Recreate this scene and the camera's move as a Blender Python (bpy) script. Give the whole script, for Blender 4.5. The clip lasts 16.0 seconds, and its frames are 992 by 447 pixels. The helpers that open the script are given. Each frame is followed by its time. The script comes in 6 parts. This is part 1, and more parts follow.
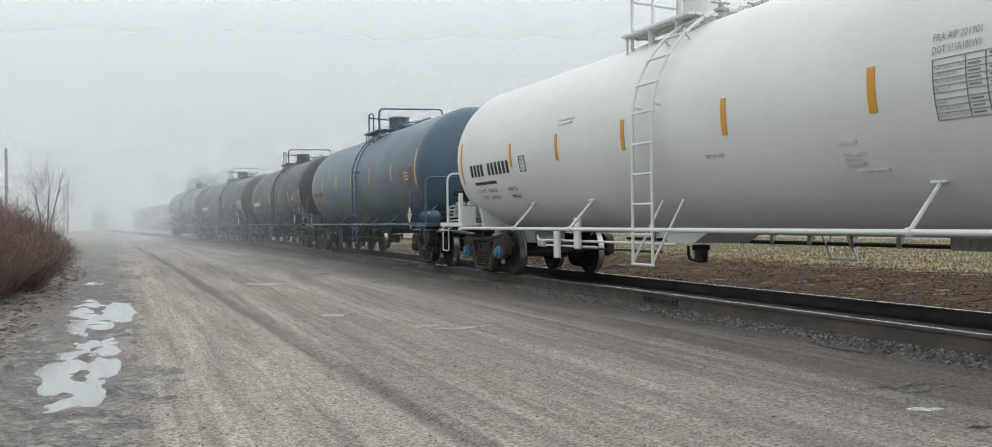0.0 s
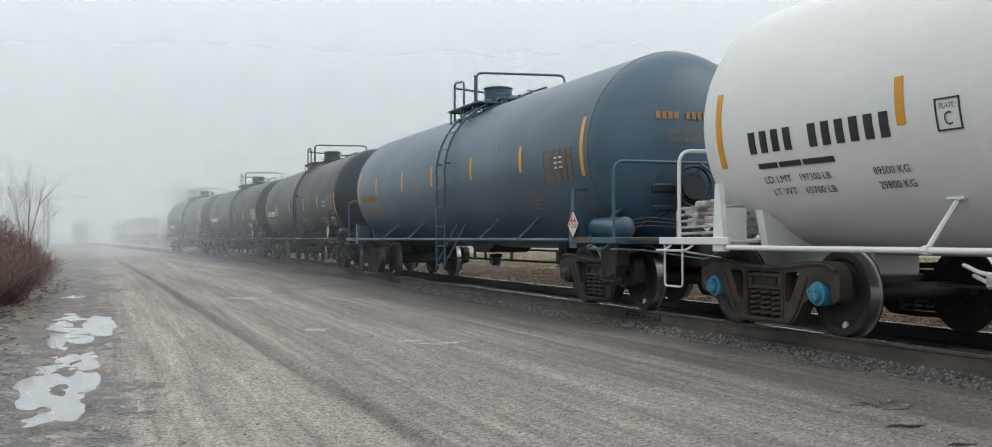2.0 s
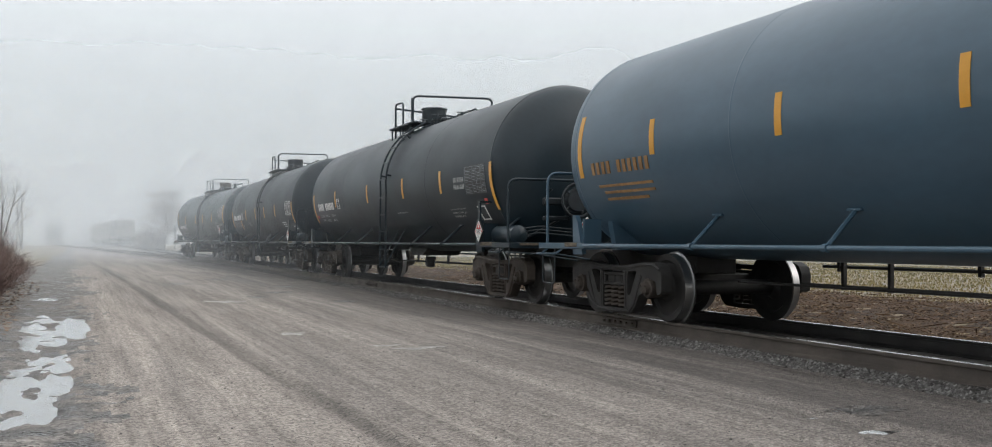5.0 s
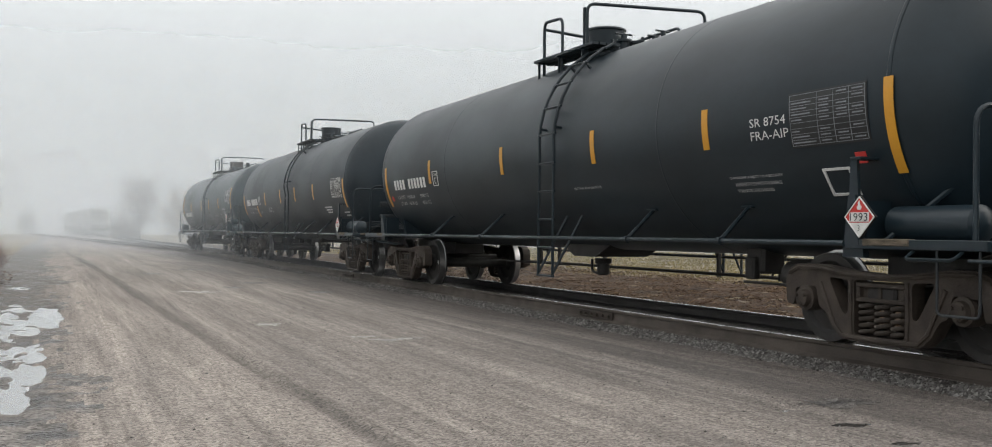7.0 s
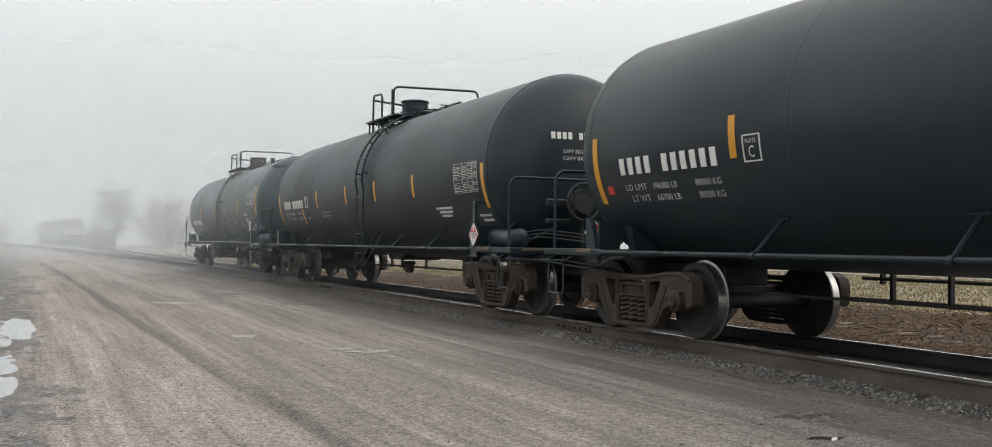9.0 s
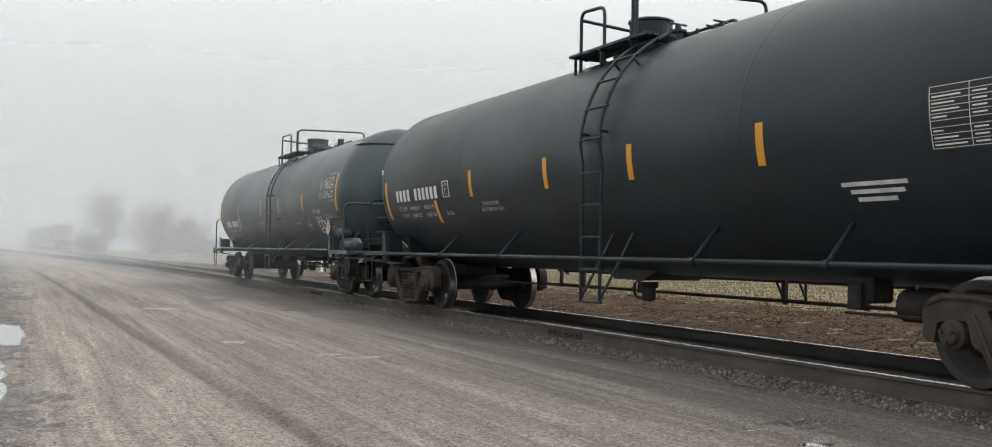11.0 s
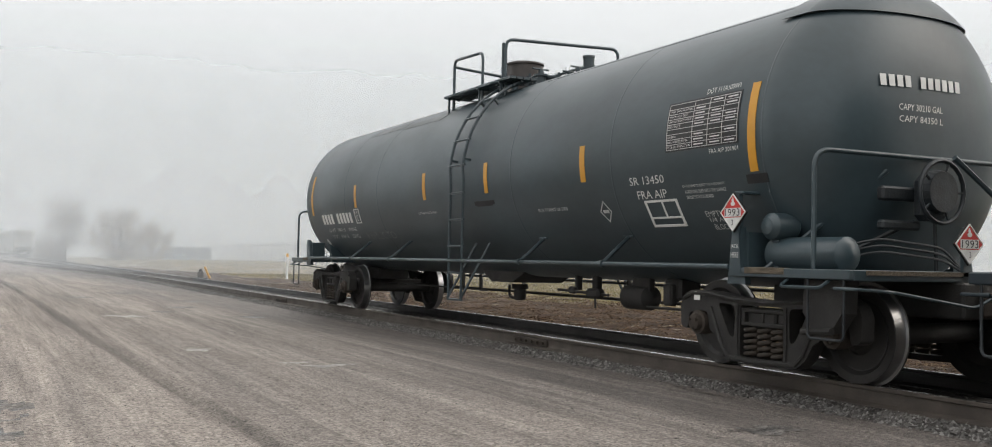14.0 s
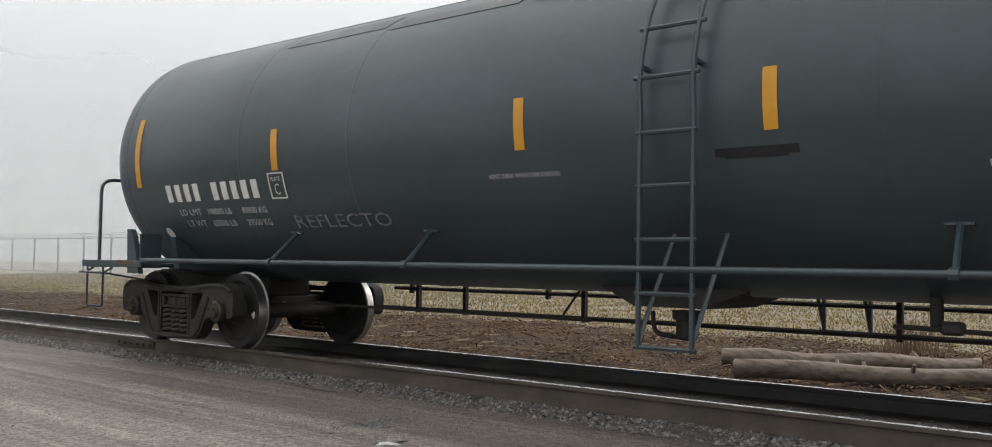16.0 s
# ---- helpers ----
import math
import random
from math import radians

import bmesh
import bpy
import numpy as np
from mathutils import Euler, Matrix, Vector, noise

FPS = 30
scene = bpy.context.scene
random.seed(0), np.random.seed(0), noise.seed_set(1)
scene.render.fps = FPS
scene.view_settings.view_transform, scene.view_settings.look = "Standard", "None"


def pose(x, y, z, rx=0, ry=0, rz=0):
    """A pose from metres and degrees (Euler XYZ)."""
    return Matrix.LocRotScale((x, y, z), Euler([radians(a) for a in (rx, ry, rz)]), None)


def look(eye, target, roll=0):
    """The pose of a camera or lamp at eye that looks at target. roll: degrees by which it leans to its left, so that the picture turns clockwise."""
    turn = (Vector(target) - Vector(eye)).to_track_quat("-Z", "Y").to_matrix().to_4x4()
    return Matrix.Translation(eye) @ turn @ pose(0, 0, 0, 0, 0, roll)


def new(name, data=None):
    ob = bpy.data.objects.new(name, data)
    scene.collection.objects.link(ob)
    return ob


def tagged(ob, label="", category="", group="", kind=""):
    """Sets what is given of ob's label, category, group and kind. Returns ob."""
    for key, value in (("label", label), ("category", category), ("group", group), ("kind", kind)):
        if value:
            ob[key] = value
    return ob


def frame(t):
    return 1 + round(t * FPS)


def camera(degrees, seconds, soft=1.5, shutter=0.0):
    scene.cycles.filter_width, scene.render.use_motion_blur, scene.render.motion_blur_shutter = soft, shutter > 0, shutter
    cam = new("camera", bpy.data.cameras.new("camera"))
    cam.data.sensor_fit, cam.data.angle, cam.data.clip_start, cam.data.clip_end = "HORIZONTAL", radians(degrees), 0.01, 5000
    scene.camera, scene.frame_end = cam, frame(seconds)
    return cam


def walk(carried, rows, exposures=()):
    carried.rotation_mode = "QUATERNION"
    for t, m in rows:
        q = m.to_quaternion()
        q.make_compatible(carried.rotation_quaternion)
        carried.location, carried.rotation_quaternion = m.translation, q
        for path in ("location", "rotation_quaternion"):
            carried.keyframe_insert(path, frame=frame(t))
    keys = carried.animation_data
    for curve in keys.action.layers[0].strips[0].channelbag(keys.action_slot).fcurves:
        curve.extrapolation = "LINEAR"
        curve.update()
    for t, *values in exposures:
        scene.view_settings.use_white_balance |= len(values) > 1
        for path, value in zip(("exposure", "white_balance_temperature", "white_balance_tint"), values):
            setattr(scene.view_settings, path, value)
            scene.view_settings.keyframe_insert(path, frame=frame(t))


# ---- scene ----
K = 1.08          # metres to one unit of the plan below
EYE = 1.22        # the camera's height over the road, in plan units
RAIL_Z = 0.26     # top of rail over the road
TRACK_X = 7.33    # centre line of the track, which runs along y

cam = camera(51.62, 16.0, soft=1.0)
# seconds, yaw, pitch, roll of a camera held by someone who stands still
VIEW = [
    (0.0, -19.79, -0.12, 0.57),
    (0.5, -18.98, -0.18, 0.61),
    (1.0, -19.55, -0.18, 0.40),
    (1.5, -20.47, 0.27, 0.17),
    (2.0, -20.71, 0.73, 0.22),
    (2.5, -20.83, 1.45, -0.01),
    (3.0, -20.64, 2.07, -0.23),
    (3.5, -20.85, 2.08, -0.25),
    (4.0, -20.97, 1.62, -0.21),
    (6.5, -23.42, 0.64, -0.35),
    (7.0, -23.22, 0.56, -0.59),
    (7.5, -22.87, 1.41, -0.64),
    (8.0, -23.19, 1.74, -0.77),
    (8.5, -23.98, 1.23, -0.86),
    (9.0, -24.46, 1.26, -0.90),
    (9.5, -24.24, 1.33, -1.20),
    (12.0, -25.50, 2.22, -0.93),
    (12.5, -25.40, 2.61, -1.27),
    (13.0, -25.51, 2.36, -1.42),
    (13.5, -25.92, 2.20, -1.12),
    (14.0, -26.81, 2.08, -1.15),
    (14.5, -30.26, 2.61, -1.16),
    (15.0, -38.66, 2.84, -0.82),
    (15.5, -43.28, 2.55, -0.96),
    (16.0, -48.04, 2.33, -0.96),
]
walk(cam, [(t, pose(0, 0, EYE * K, 90 + p, r, y)) for t, y, p, r in VIEW],
     exposures=[(0.0, 0.02, 6320, 7), (3.5, 0.02, 6280, 9), (7.0, 0.02, 6560, 10), (9.0, 0.03, 6620, 10), (16.0, 0.03, 6640, 11)])

# seconds, way that the train has come towards the camera, in plan units
TRAIN = [(0.0, 0.00), (0.5, 2.29), (1.0, 4.51), (1.5, 6.83), (2.0, 9.29), (2.5, 11.51), (3.0, 13.97), (3.5, 16.19), (4.0, 18.50), (6.5, 29.61), (7.0, 31.89), (7.5, 34.14), (8.0, 36.36), (8.5, 38.66), (9.0, 40.95), (9.5, 43.30), (12.0, 54.79), (12.5, 57.08), (13.0, 59.36), (13.5, 61.72), (14.0, 64.07), (14.5, 66.39), (15.0, 68.75), (15.5, 71.00), (16.0, 73.16),]

# ---- light ----
world = bpy.data.worlds.new("overcast")
scene.world = world
world.use_nodes = True
wn, wl = world.node_tree.nodes, world.node_tree.links
wn.clear()
sky = wn.new("ShaderNodeTexSky")
sky.sky_type, sky.sun_disc = "NISHITA", False
sky.sun_elevation, sky.sun_rotation = radians(35), radians(120)
sky.dust_density, sky.air_density = 4.0, 1.0
sky_bg = wn.new("ShaderNodeBackground")
sky_bg.inputs["Strength"].default_value = 0.02
wl.new(sky.outputs[0], sky_bg.inputs["Color"])
cloud_bg = wn.new("ShaderNodeBackground")
coord = wn.new("ShaderNodeTexCoord")
sep = wn.new("ShaderNodeSeparateXYZ")
wl.new(coord.outputs["Generated"], sep.inputs[0])
ramp = wn.new("ShaderNodeValToRGB")
ramp.color_ramp.elements[0].position, ramp.color_ramp.elements[0].color = 0.0, (0.537, 0.57, 0.594, 1)
ramp.color_ramp.elements[1].position, ramp.color_ramp.elements[1].color = 0.35, (0.74, 0.75, 0.747, 1)
zenith = ramp.color_ramp.elements.new(0.95)
zenith.color = (1.22, 1.22, 1.20, 1)
wl.new(sep.outputs["Z"], ramp.inputs[0])
wl.new(ramp.outputs[0], cloud_bg.inputs["Color"])
cloud_bg.inputs["Strength"].default_value = 1.24
both = wn.new("ShaderNodeAddShader")
wl.new(sky_bg.outputs[0], both.inputs[0])
wl.new(cloud_bg.outputs[0], both.inputs[1])
wout = wn.new("ShaderNodeOutputWorld")
wl.new(both.outputs[0], wout.inputs[0])

sun = new("sun", bpy.data.lights.new("sun", "SUN"))
sun.data.energy, sun.data.angle, sun.data.color = 0.6, radians(40), (1.0, 0.96, 0.9)
sun.matrix_world = look((40, -30, 40), (0, 0, 0))
scene.cycles.transparent_max_bounces = 48


# ---- materials ----
def shader(name, base, rough=0.6, metal=0.0, vary=0.25, scale=3.0, bump=0.0, bump_scale=60.0, tint=None, stretch=(1, 1, 1), spec=0.5, rand=0.0):
    """A painted or raw surface with broad stains, fine grain and relief."""
    m = bpy.data.materials.new(name)
    m.use_nodes = True
    n, l = m.node_tree.nodes, m.node_tree.links
    b = n["Principled BSDF"]
    tc, mp = n.new("ShaderNodeTexCoord"), n.new("ShaderNodeMapping")
    mp.inputs["Scale"].default_value = stretch
    l.new(tc.outputs["Object"], mp.inputs[0])
    broad, fine = n.new("ShaderNodeTexNoise"), n.new("ShaderNodeTexNoise")
    broad.inputs["Scale"].default_value, broad.inputs["Detail"].default_value = scale, 5
    fine.inputs["Scale"].default_value, fine.inputs["Detail"].default_value = scale * 14, 4
    l.new(mp.outputs[0], broad.inputs["Vector"]), l.new(mp.outputs[0], fine.inputs["Vector"])
    mix = n.new("ShaderNodeMix")
    mix.data_type = "RGBA"
    other = tint or tuple(c * (1 - vary) for c in base)
    mix.inputs["A"].default_value, mix.inputs["B"].default_value = (*base, 1), (*other, 1)
    cr = n.new("ShaderNodeMapRange")
    cr.inputs["From Min"].default_value, cr.inputs["From Max"].default_value = 0.38, 0.66
    l.new(broad.outputs["Fac"], cr.inputs["Value"]), l.new(cr.outputs[0], mix.inputs["Factor"])
    hsv = n.new("ShaderNodeHueSaturation")
    mr = n.new("ShaderNodeMapRange")
    mr.inputs["To Min"].default_value, mr.inputs["To Max"].default_value = 1 - vary * 0.6, 1 + vary * 0.6
    l.new(fine.outputs["Fac"], mr.inputs["Value"])
    if rand:
        info, ad, mu = n.new("ShaderNodeObjectInfo"), n.new("ShaderNodeMath"), n.new("ShaderNodeMapRange")
        mu.inputs["To Min"].default_value, mu.inputs["To Max"].default_value = 1 - rand, 1 + rand
        l.new(info.outputs["Random"], mu.inputs["Value"])
        ad.operation = "MULTIPLY"
        l.new(mr.outputs[0], ad.inputs[0]), l.new(mu.outputs[0], ad.inputs[1]), l.new(ad.outputs[0], hsv.inputs["Value"])
    else:
        l.new(mr.outputs[0], hsv.inputs["Value"])
    l.new(mix.outputs["Result"], hsv.inputs["Color"]), l.new(hsv.outputs[0], b.inputs["Base Color"])
    rr = n.new("ShaderNodeMapRange")
    rr.inputs["To Min"].default_value, rr.inputs["To Max"].default_value = max(rough - 0.12, 0.02), min(rough + 0.12, 1)
    l.new(broad.outputs["Fac"], rr.inputs["Value"]), l.new(rr.outputs[0], b.inputs["Roughness"])
    b.inputs["Metallic"].default_value = metal
    b.inputs["Specular IOR Level"].default_value = spec
    if bump:
        bn, bt = n.new("ShaderNodeBump"), n.new("ShaderNodeTexNoise")
        bt.inputs["Scale"].default_value, bt.inputs["Detail"].default_value = bump_scale, 6
        bn.inputs["Strength"].default_value, bn.inputs["Distance"].default_value = bump, 0.02
        l.new(mp.outputs[0], bt.inputs["Vector"])
        l.new(bt.outputs["Fac"], bn.inputs["Height"]), l.new(bn.outputs[0], b.inputs["Normal"])
    return m


def island_shader(name, colours, rough=0.9):
    """Loose small pieces, each in one of several colours."""
    m = bpy.data.materials.new(name)
    m.use_nodes = True
    n, l = m.node_tree.nodes, m.node_tree.links
    b = n["Principled BSDF"]
    g, r = n.new("ShaderNodeNewGeometry"), n.new("ShaderNodeValToRGB")
    while len(r.color_ramp.elements) < len(colours):
        r.color_ramp.elements.new(0.5)
    for i, c in enumerate(colours):
        r.color_ramp.elements[i].position, r.color_ramp.elements[i].color = i / max(len(colours) - 1, 1), (*c, 1)
    l.new(g.outputs["Random Per Island"], r.inputs[0]), l.new(r.outputs[0], b.inputs["Base Color"])
    b.inputs["Roughness"].default_value = rough
    b.inputs["Specular IOR Level"].default_value = 0.25
    return m


M = {
    "white": shader("white_paint", (0.68, 0.69, 0.68), 0.42, vary=0.10, scale=0.8, stretch=(1, 0.4, 1)),
    "blue": shader("blue_grey_paint", (0.044, 0.088, 0.128), 0.36, spec=0.55, vary=0.22, scale=0.8, stretch=(1, 0.5, 1), bump=0.02, bump_scale=30),
    "black": shader("black_paint", (0.0125, 0.0230, 0.0305), 0.42, spec=0.36, vary=0.3, scale=0.9, stretch=(1, 0.5, 1), bump=0.02, bump_scale=30),
    "slate": shader("slate_paint", (0.039, 0.060, 0.070), 0.38, spec=0.58, vary=0.3, scale=0.9, stretch=(1, 0.5, 1), bump=0.02, bump_scale=30),
    "slate_pale": shader("pale_slate_paint", (0.045, 0.055, 0.060), 0.4, vary=0.2, scale=2),
    "rust": shader("rusted_cast_steel", (0.046, 0.035, 0.027), 0.75, vary=0.45, scale=5, bump=0.3, bump_scale=50),
    "grime": shader("grimy_steel", (0.022, 0.021, 0.020), 0.7, vary=0.4, scale=5, bump=0.2, bump_scale=50),
    "wheel": shader("wheel_steel", (0.017, 0.016, 0.015), 0.6, metal=0.0, vary=0.4, scale=4),
    "tread": shader("polished_tread", (0.38, 0.38, 0.38), 0.35, metal=1.0, vary=0.2, scale=8),
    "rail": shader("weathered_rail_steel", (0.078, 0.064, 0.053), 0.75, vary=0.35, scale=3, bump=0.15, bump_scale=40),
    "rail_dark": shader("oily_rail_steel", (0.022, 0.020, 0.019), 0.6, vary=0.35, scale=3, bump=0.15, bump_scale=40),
    "rail_top": shader("polished_rail_top", (0.62, 0.62, 0.62), 0.25, metal=1.0, vary=0.15, scale=6),
    "tie": shader("creosoted_timber", (0.035, 0.030, 0.027), 0.85, vary=0.4, scale=6, bump=0.3, stretch=(1, 8, 1), rand=0.25),
    "yellow": shader("yellow_reflective_tape", (0.62, 0.30, 0.022), 0.35, vary=0.12, scale=4),
    "mark_white": shader("white_stencil", (0.72, 0.72, 0.70), 0.5, vary=0.15, scale=8),
    "mark_grey": shader("faded_stencil", (0.62, 0.63, 0.62), 0.6, vary=0.25, scale=6),
    "mark_black": shader("black_stencil", (0.02, 0.022, 0.03), 0.5, vary=0.15, scale=8),
    "mark_slate": shader("slate_stencil", (0.24, 0.26, 0.28), 0.6, vary=0.3, scale=8),
    "mark_orange": shader("faded_orange_stencil", (0.30, 0.165, 0.062), 0.6, vary=0.3, scale=8),
    "chalk": shader("chalk_scratches", (0.24, 0.25, 0.25), 0.9, vary=0.4, scale=9),
    "panel_black": shader("black_panel", (0.012, 0.013, 0.015), 0.45, vary=0.2, scale=6),
    "red": shader("red_placard", (0.55, 0.035, 0.03), 0.4, vary=0.1, scale=10),
    "cap_blue": shader("blue_bearing_cap", (0.05, 0.22, 0.34), 0.5, vary=0.3, scale=14),
    "valve_grey": shader("grey_cast_valve", (0.42, 0.42, 0.40), 0.6, vary=0.35, scale=14),
    "dome": shader("rust_brown_housing", (0.075, 0.065, 0.062), 0.6, vary=0.3, scale=5),
    "wood_pole": shader("weathered_pole", (0.16, 0.14, 0.125), 0.9, vary=0.3, scale=4, stretch=(4, 4, 0.4)),
    "bark": shader("grey_bark", (0.15, 0.125, 0.11), 0.9, vary=0.35, scale=7, bump=0.4),
    "twig_red": island_shader("red_brown_twigs", [(0.12, 0.084, 0.075), (0.20, 0.132, 0.114), (0.20, 0.165, 0.15), (0.25, 0.175, 0.15)]),
    "twig_grey": island_shader("bare_twigs", [(0.12, 0.10, 0.085), (0.17, 0.145, 0.12), (0.10, 0.085, 0.075)]),
    "willow": island_shader("budding_twigs", [(0.22, 0.17, 0.11), (0.28, 0.22, 0.14), (0.19, 0.15, 0.11)]),
    "stones": island_shader("ballast_stones", [(0.06, 0.056, 0.052), (0.17, 0.162, 0.155), (0.08, 0.075, 0.07), (0.30, 0.29, 0.275), (0.03, 0.027, 0.024)]),
    "chips": island_shader("wood_litter", [(0.034, 0.021, 0.013), (0.098, 0.058, 0.031), (0.062, 0.037, 0.021), (0.21, 0.145, 0.085), (0.080, 0.048, 0.026)]),
    "leaves": island_shader("dead_leaves", [(0.16, 0.105, 0.07), (0.24, 0.17, 0.12), (0.10, 0.07, 0.05), (0.32, 0.26, 0.20)]),
    "grass": island_shader("winter_grass", [(0.20, 0.16, 0.066), (0.25, 0.195, 0.083), (0.16, 0.145, 0.052), (0.28, 0.215, 0.10)]),
    "steel_fence": shader("galvanised_steel", (0.085, 0.09, 0.095), 0.6, metal=0.1, vary=0.2, scale=6),
    "sheet_blue": shader("pale_sheet_panel", (0.20, 0.23, 0.26), 0.6, vary=0.15, scale=2),
    "car_pale": shader("pale_hopper_paint", (0.50, 0.51, 0.50), 0.6, vary=0.2, scale=1.0),
    "car_dark": shader("dark_car_paint", (0.05, 0.042, 0.042), 0.6, vary=0.3, scale=1.0),
    "post_white": shader("white_post_paint", (0.70, 0.70, 0.68), 0.6, vary=0.15, scale=6),
    "deck_wood": shader("worn_deck_timber", (0.14, 0.112, 0.08), 0.85, vary=0.55, scale=9, bump=0.3, stretch=(6, 1, 6)),
    # brake gear, pipes and steps: shade put into the colour, darker than trim
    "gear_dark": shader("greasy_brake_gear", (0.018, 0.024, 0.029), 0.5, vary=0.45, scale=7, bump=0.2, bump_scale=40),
    "log": shader("bleached_log", (0.30, 0.245, 0.20), 0.9, vary=0.5, scale=4, bump=0.5, bump_scale=25, stretch=(6, 0.7, 6)),
    "log_end": shader("cut_log_end", (0.36, 0.28, 0.20), 0.9, vary=0.3, scale=12),
}


def ground_shader(name, dry, wet, scale, wet_lo, wet_hi, stone, bump, streak=(1, 1, 1), rough=(0.95, 0.45), side=None, tracks=None, rough_grit=0.34, turn=0.0, clods=(0.76, 1.26)):
    """Packed gravel or soil: damp patches, streaks along the wheel tracks, loose grit."""
    m = bpy.data.materials.new(name)
    m.use_nodes = True
    n, l = m.node_tree.nodes, m.node_tree.links
    b = n["Principled BSDF"]
    tc, mp = n.new("ShaderNodeTexCoord"), n.new("ShaderNodeMapping")
    mp.inputs["Scale"].default_value = streak
    mp.inputs["Rotation"].default_value = (0, 0, turn)
    l.new(tc.outputs["Object"], mp.inputs[0])

    def tex(s, detail, vec, distort=0.0):
        t = n.new("ShaderNodeTexNoise")
        t.inputs["Scale"].default_value, t.inputs["Detail"].default_value, t.inputs["Distortion"].default_value = s, detail, distort
        l.new(vec, t.inputs["Vector"])
        return t.outputs["Fac"]

    def span(v, a, c, lo=0.0, hi=1.0):
        r = n.new("ShaderNodeMapRange")
        r.inputs["From Min"].default_value, r.inputs["From Max"].default_value = a, c
        r.inputs["To Min"].default_value, r.inputs["To Max"].default_value = lo, hi
        l.new(v, r.inputs["Value"])
        return r.outputs[0]

    damp = span(tex(scale, 6, mp.outputs[0], 0.6), wet_lo, wet_hi)
    if side:
        # the ground stays wet in a band beside the rails
        sx, ad = n.new("ShaderNodeSeparateXYZ"), n.new("ShaderNodeMath")
        l.new(tc.outputs["Object"], sx.inputs[0])
        ad.operation, ad.use_clamp = "ADD", True
        l.new(damp, ad.inputs[0]), l.new(span(sx.outputs["X"], side[0], side[1], 0.0, 0.75), ad.inputs[1])
        damp = ad.outputs[0]
    mix = n.new("ShaderNodeMix")
    mix.data_type = "RGBA"
    mix.inputs["A"].default_value, mix.inputs["B"].default_value = (*dry, 1), (*wet, 1)
    l.new(damp, mix.inputs["Factor"])
    vor = n.new("ShaderNodeTexVoronoi")
    vor.inputs["Scale"].default_value = stone
    l.new(tc.outputs["Object"], vor.inputs["Vector"])
    sepc = n.new("ShaderNodeSeparateColor")
    l.new(vor.outputs["Color"], sepc.inputs[0])
    grit = n.new("ShaderNodeMath")
    grit.operation = "MULTIPLY"
    l.new(span(sepc.outputs[0], 0, 1, 1 - rough_grit, 1 + rough_grit), grit.inputs[0])
    fine = n.new("ShaderNodeMath")
    fine.operation = "MULTIPLY"
    l.new(span(tex(9.0, 5, mp.outputs[0]), 0.3, 0.7, 0.87, 1.13), fine.inputs[0])
    l.new(span(tex(2.2, 4, mp.outputs[0]), 0.3, 0.7, 0.88, 1.12), fine.inputs[1])
    clod = n.new("ShaderNodeMath")
    clod.operation = "MULTIPLY"
    l.new(fine.outputs[0], clod.inputs[0])
    l.new(span(tex(7.0, 8, tc.outputs["Object"], 0.4), 0.32, 0.68, *clods), clod.inputs[1])
    if tracks:
        # fine tyre lines that run along the road
        fl, st2 = n.new("ShaderNodeMapping"), n.new("ShaderNodeMath")
        fl.inputs["Scale"].default_value = (9.0, 0.22, 1)
        fl.inputs["Rotation"].default_value = (0, 0, -0.035)
        l.new(tc.outputs["Object"], fl.inputs[0])
        st2.operation = "MULTIPLY"
        l.new(clod.outputs[0], st2.inputs[0]), l.new(span(tex(1.0, 7, fl.outputs[0], 0.3), 0.36, 0.64, 0.86, 1.13), st2.inputs[1])
        clod = st2
    l.new(clod.outputs[0], grit.inputs[1])
    if tracks:
        # wheel tracks, worn pale and pressed dark, that wander a little
        sx, wander, lanes = n.new("ShaderNodeSeparateXYZ"), n.new("ShaderNodeMath"), n.new("ShaderNodeValToRGB")
        l.new(tc.outputs["Object"], sx.inputs[0])
        wander.operation = "ADD"
        warp = n.new("ShaderNodeMapping")
        warp.inputs["Scale"].default_value = (0.5, 0.05, 1)
        l.new(tc.outputs["Object"], warp.inputs[0])
        slant, drift = n.new("ShaderNodeMath"), n.new("ShaderNodeMath")
        drift.operation, drift.inputs[1].default_value = "MULTIPLY", 0.022
        slant.operation = "ADD"
        l.new(sx.outputs["Y"], drift.inputs[0]), l.new(sx.outputs["X"], slant.inputs[0]), l.new(drift.outputs[0], slant.inputs[1])
        metres = n.new("ShaderNodeMath")
        metres.operation, metres.inputs[1].default_value = "DIVIDE", K
        l.new(slant.outputs[0], metres.inputs[0])
        l.new(metres.outputs[0], wander.inputs[0]), l.new(span(tex(1.0, 3, warp.outputs[0]), 0.3, 0.7, -0.14, 0.14), wander.inputs[1])
        lanes.color_ramp.interpolation = "EASE"
        ends = lanes.color_ramp.elements
        for i, (x, v) in enumerate(tracks):
            e = ends[i] if i < 2 else ends.new(0.5)
            e.position, e.color = 0.0001 * i, (v, v, v, 1)
        for i, (x, v) in reversed(list(enumerate(tracks))):
            ends[i].position = (x + 2.4) / 9.6
        l.new(span(wander.outputs[0], -2.4, 7.2), lanes.inputs[0])
        lit, rgh = n.new("ShaderNodeMath"), n.new("ShaderNodeMath")
        lit.operation = rgh.operation = "MULTIPLY"
        l.new(lanes.outputs[0], rgh.inputs[0])
        rgh.inputs[1].default_value = 2.0
        l.new(grit.outputs[0], lit.inputs[0]), l.new(rgh.outputs[0], lit.inputs[1])
        grit = lit
    hsv = n.new("ShaderNodeHueSaturation")
    l.new(mix.outputs["Result"], hsv.inputs["Color"]), l.new(grit.outputs[0], hsv.inputs["Value"])
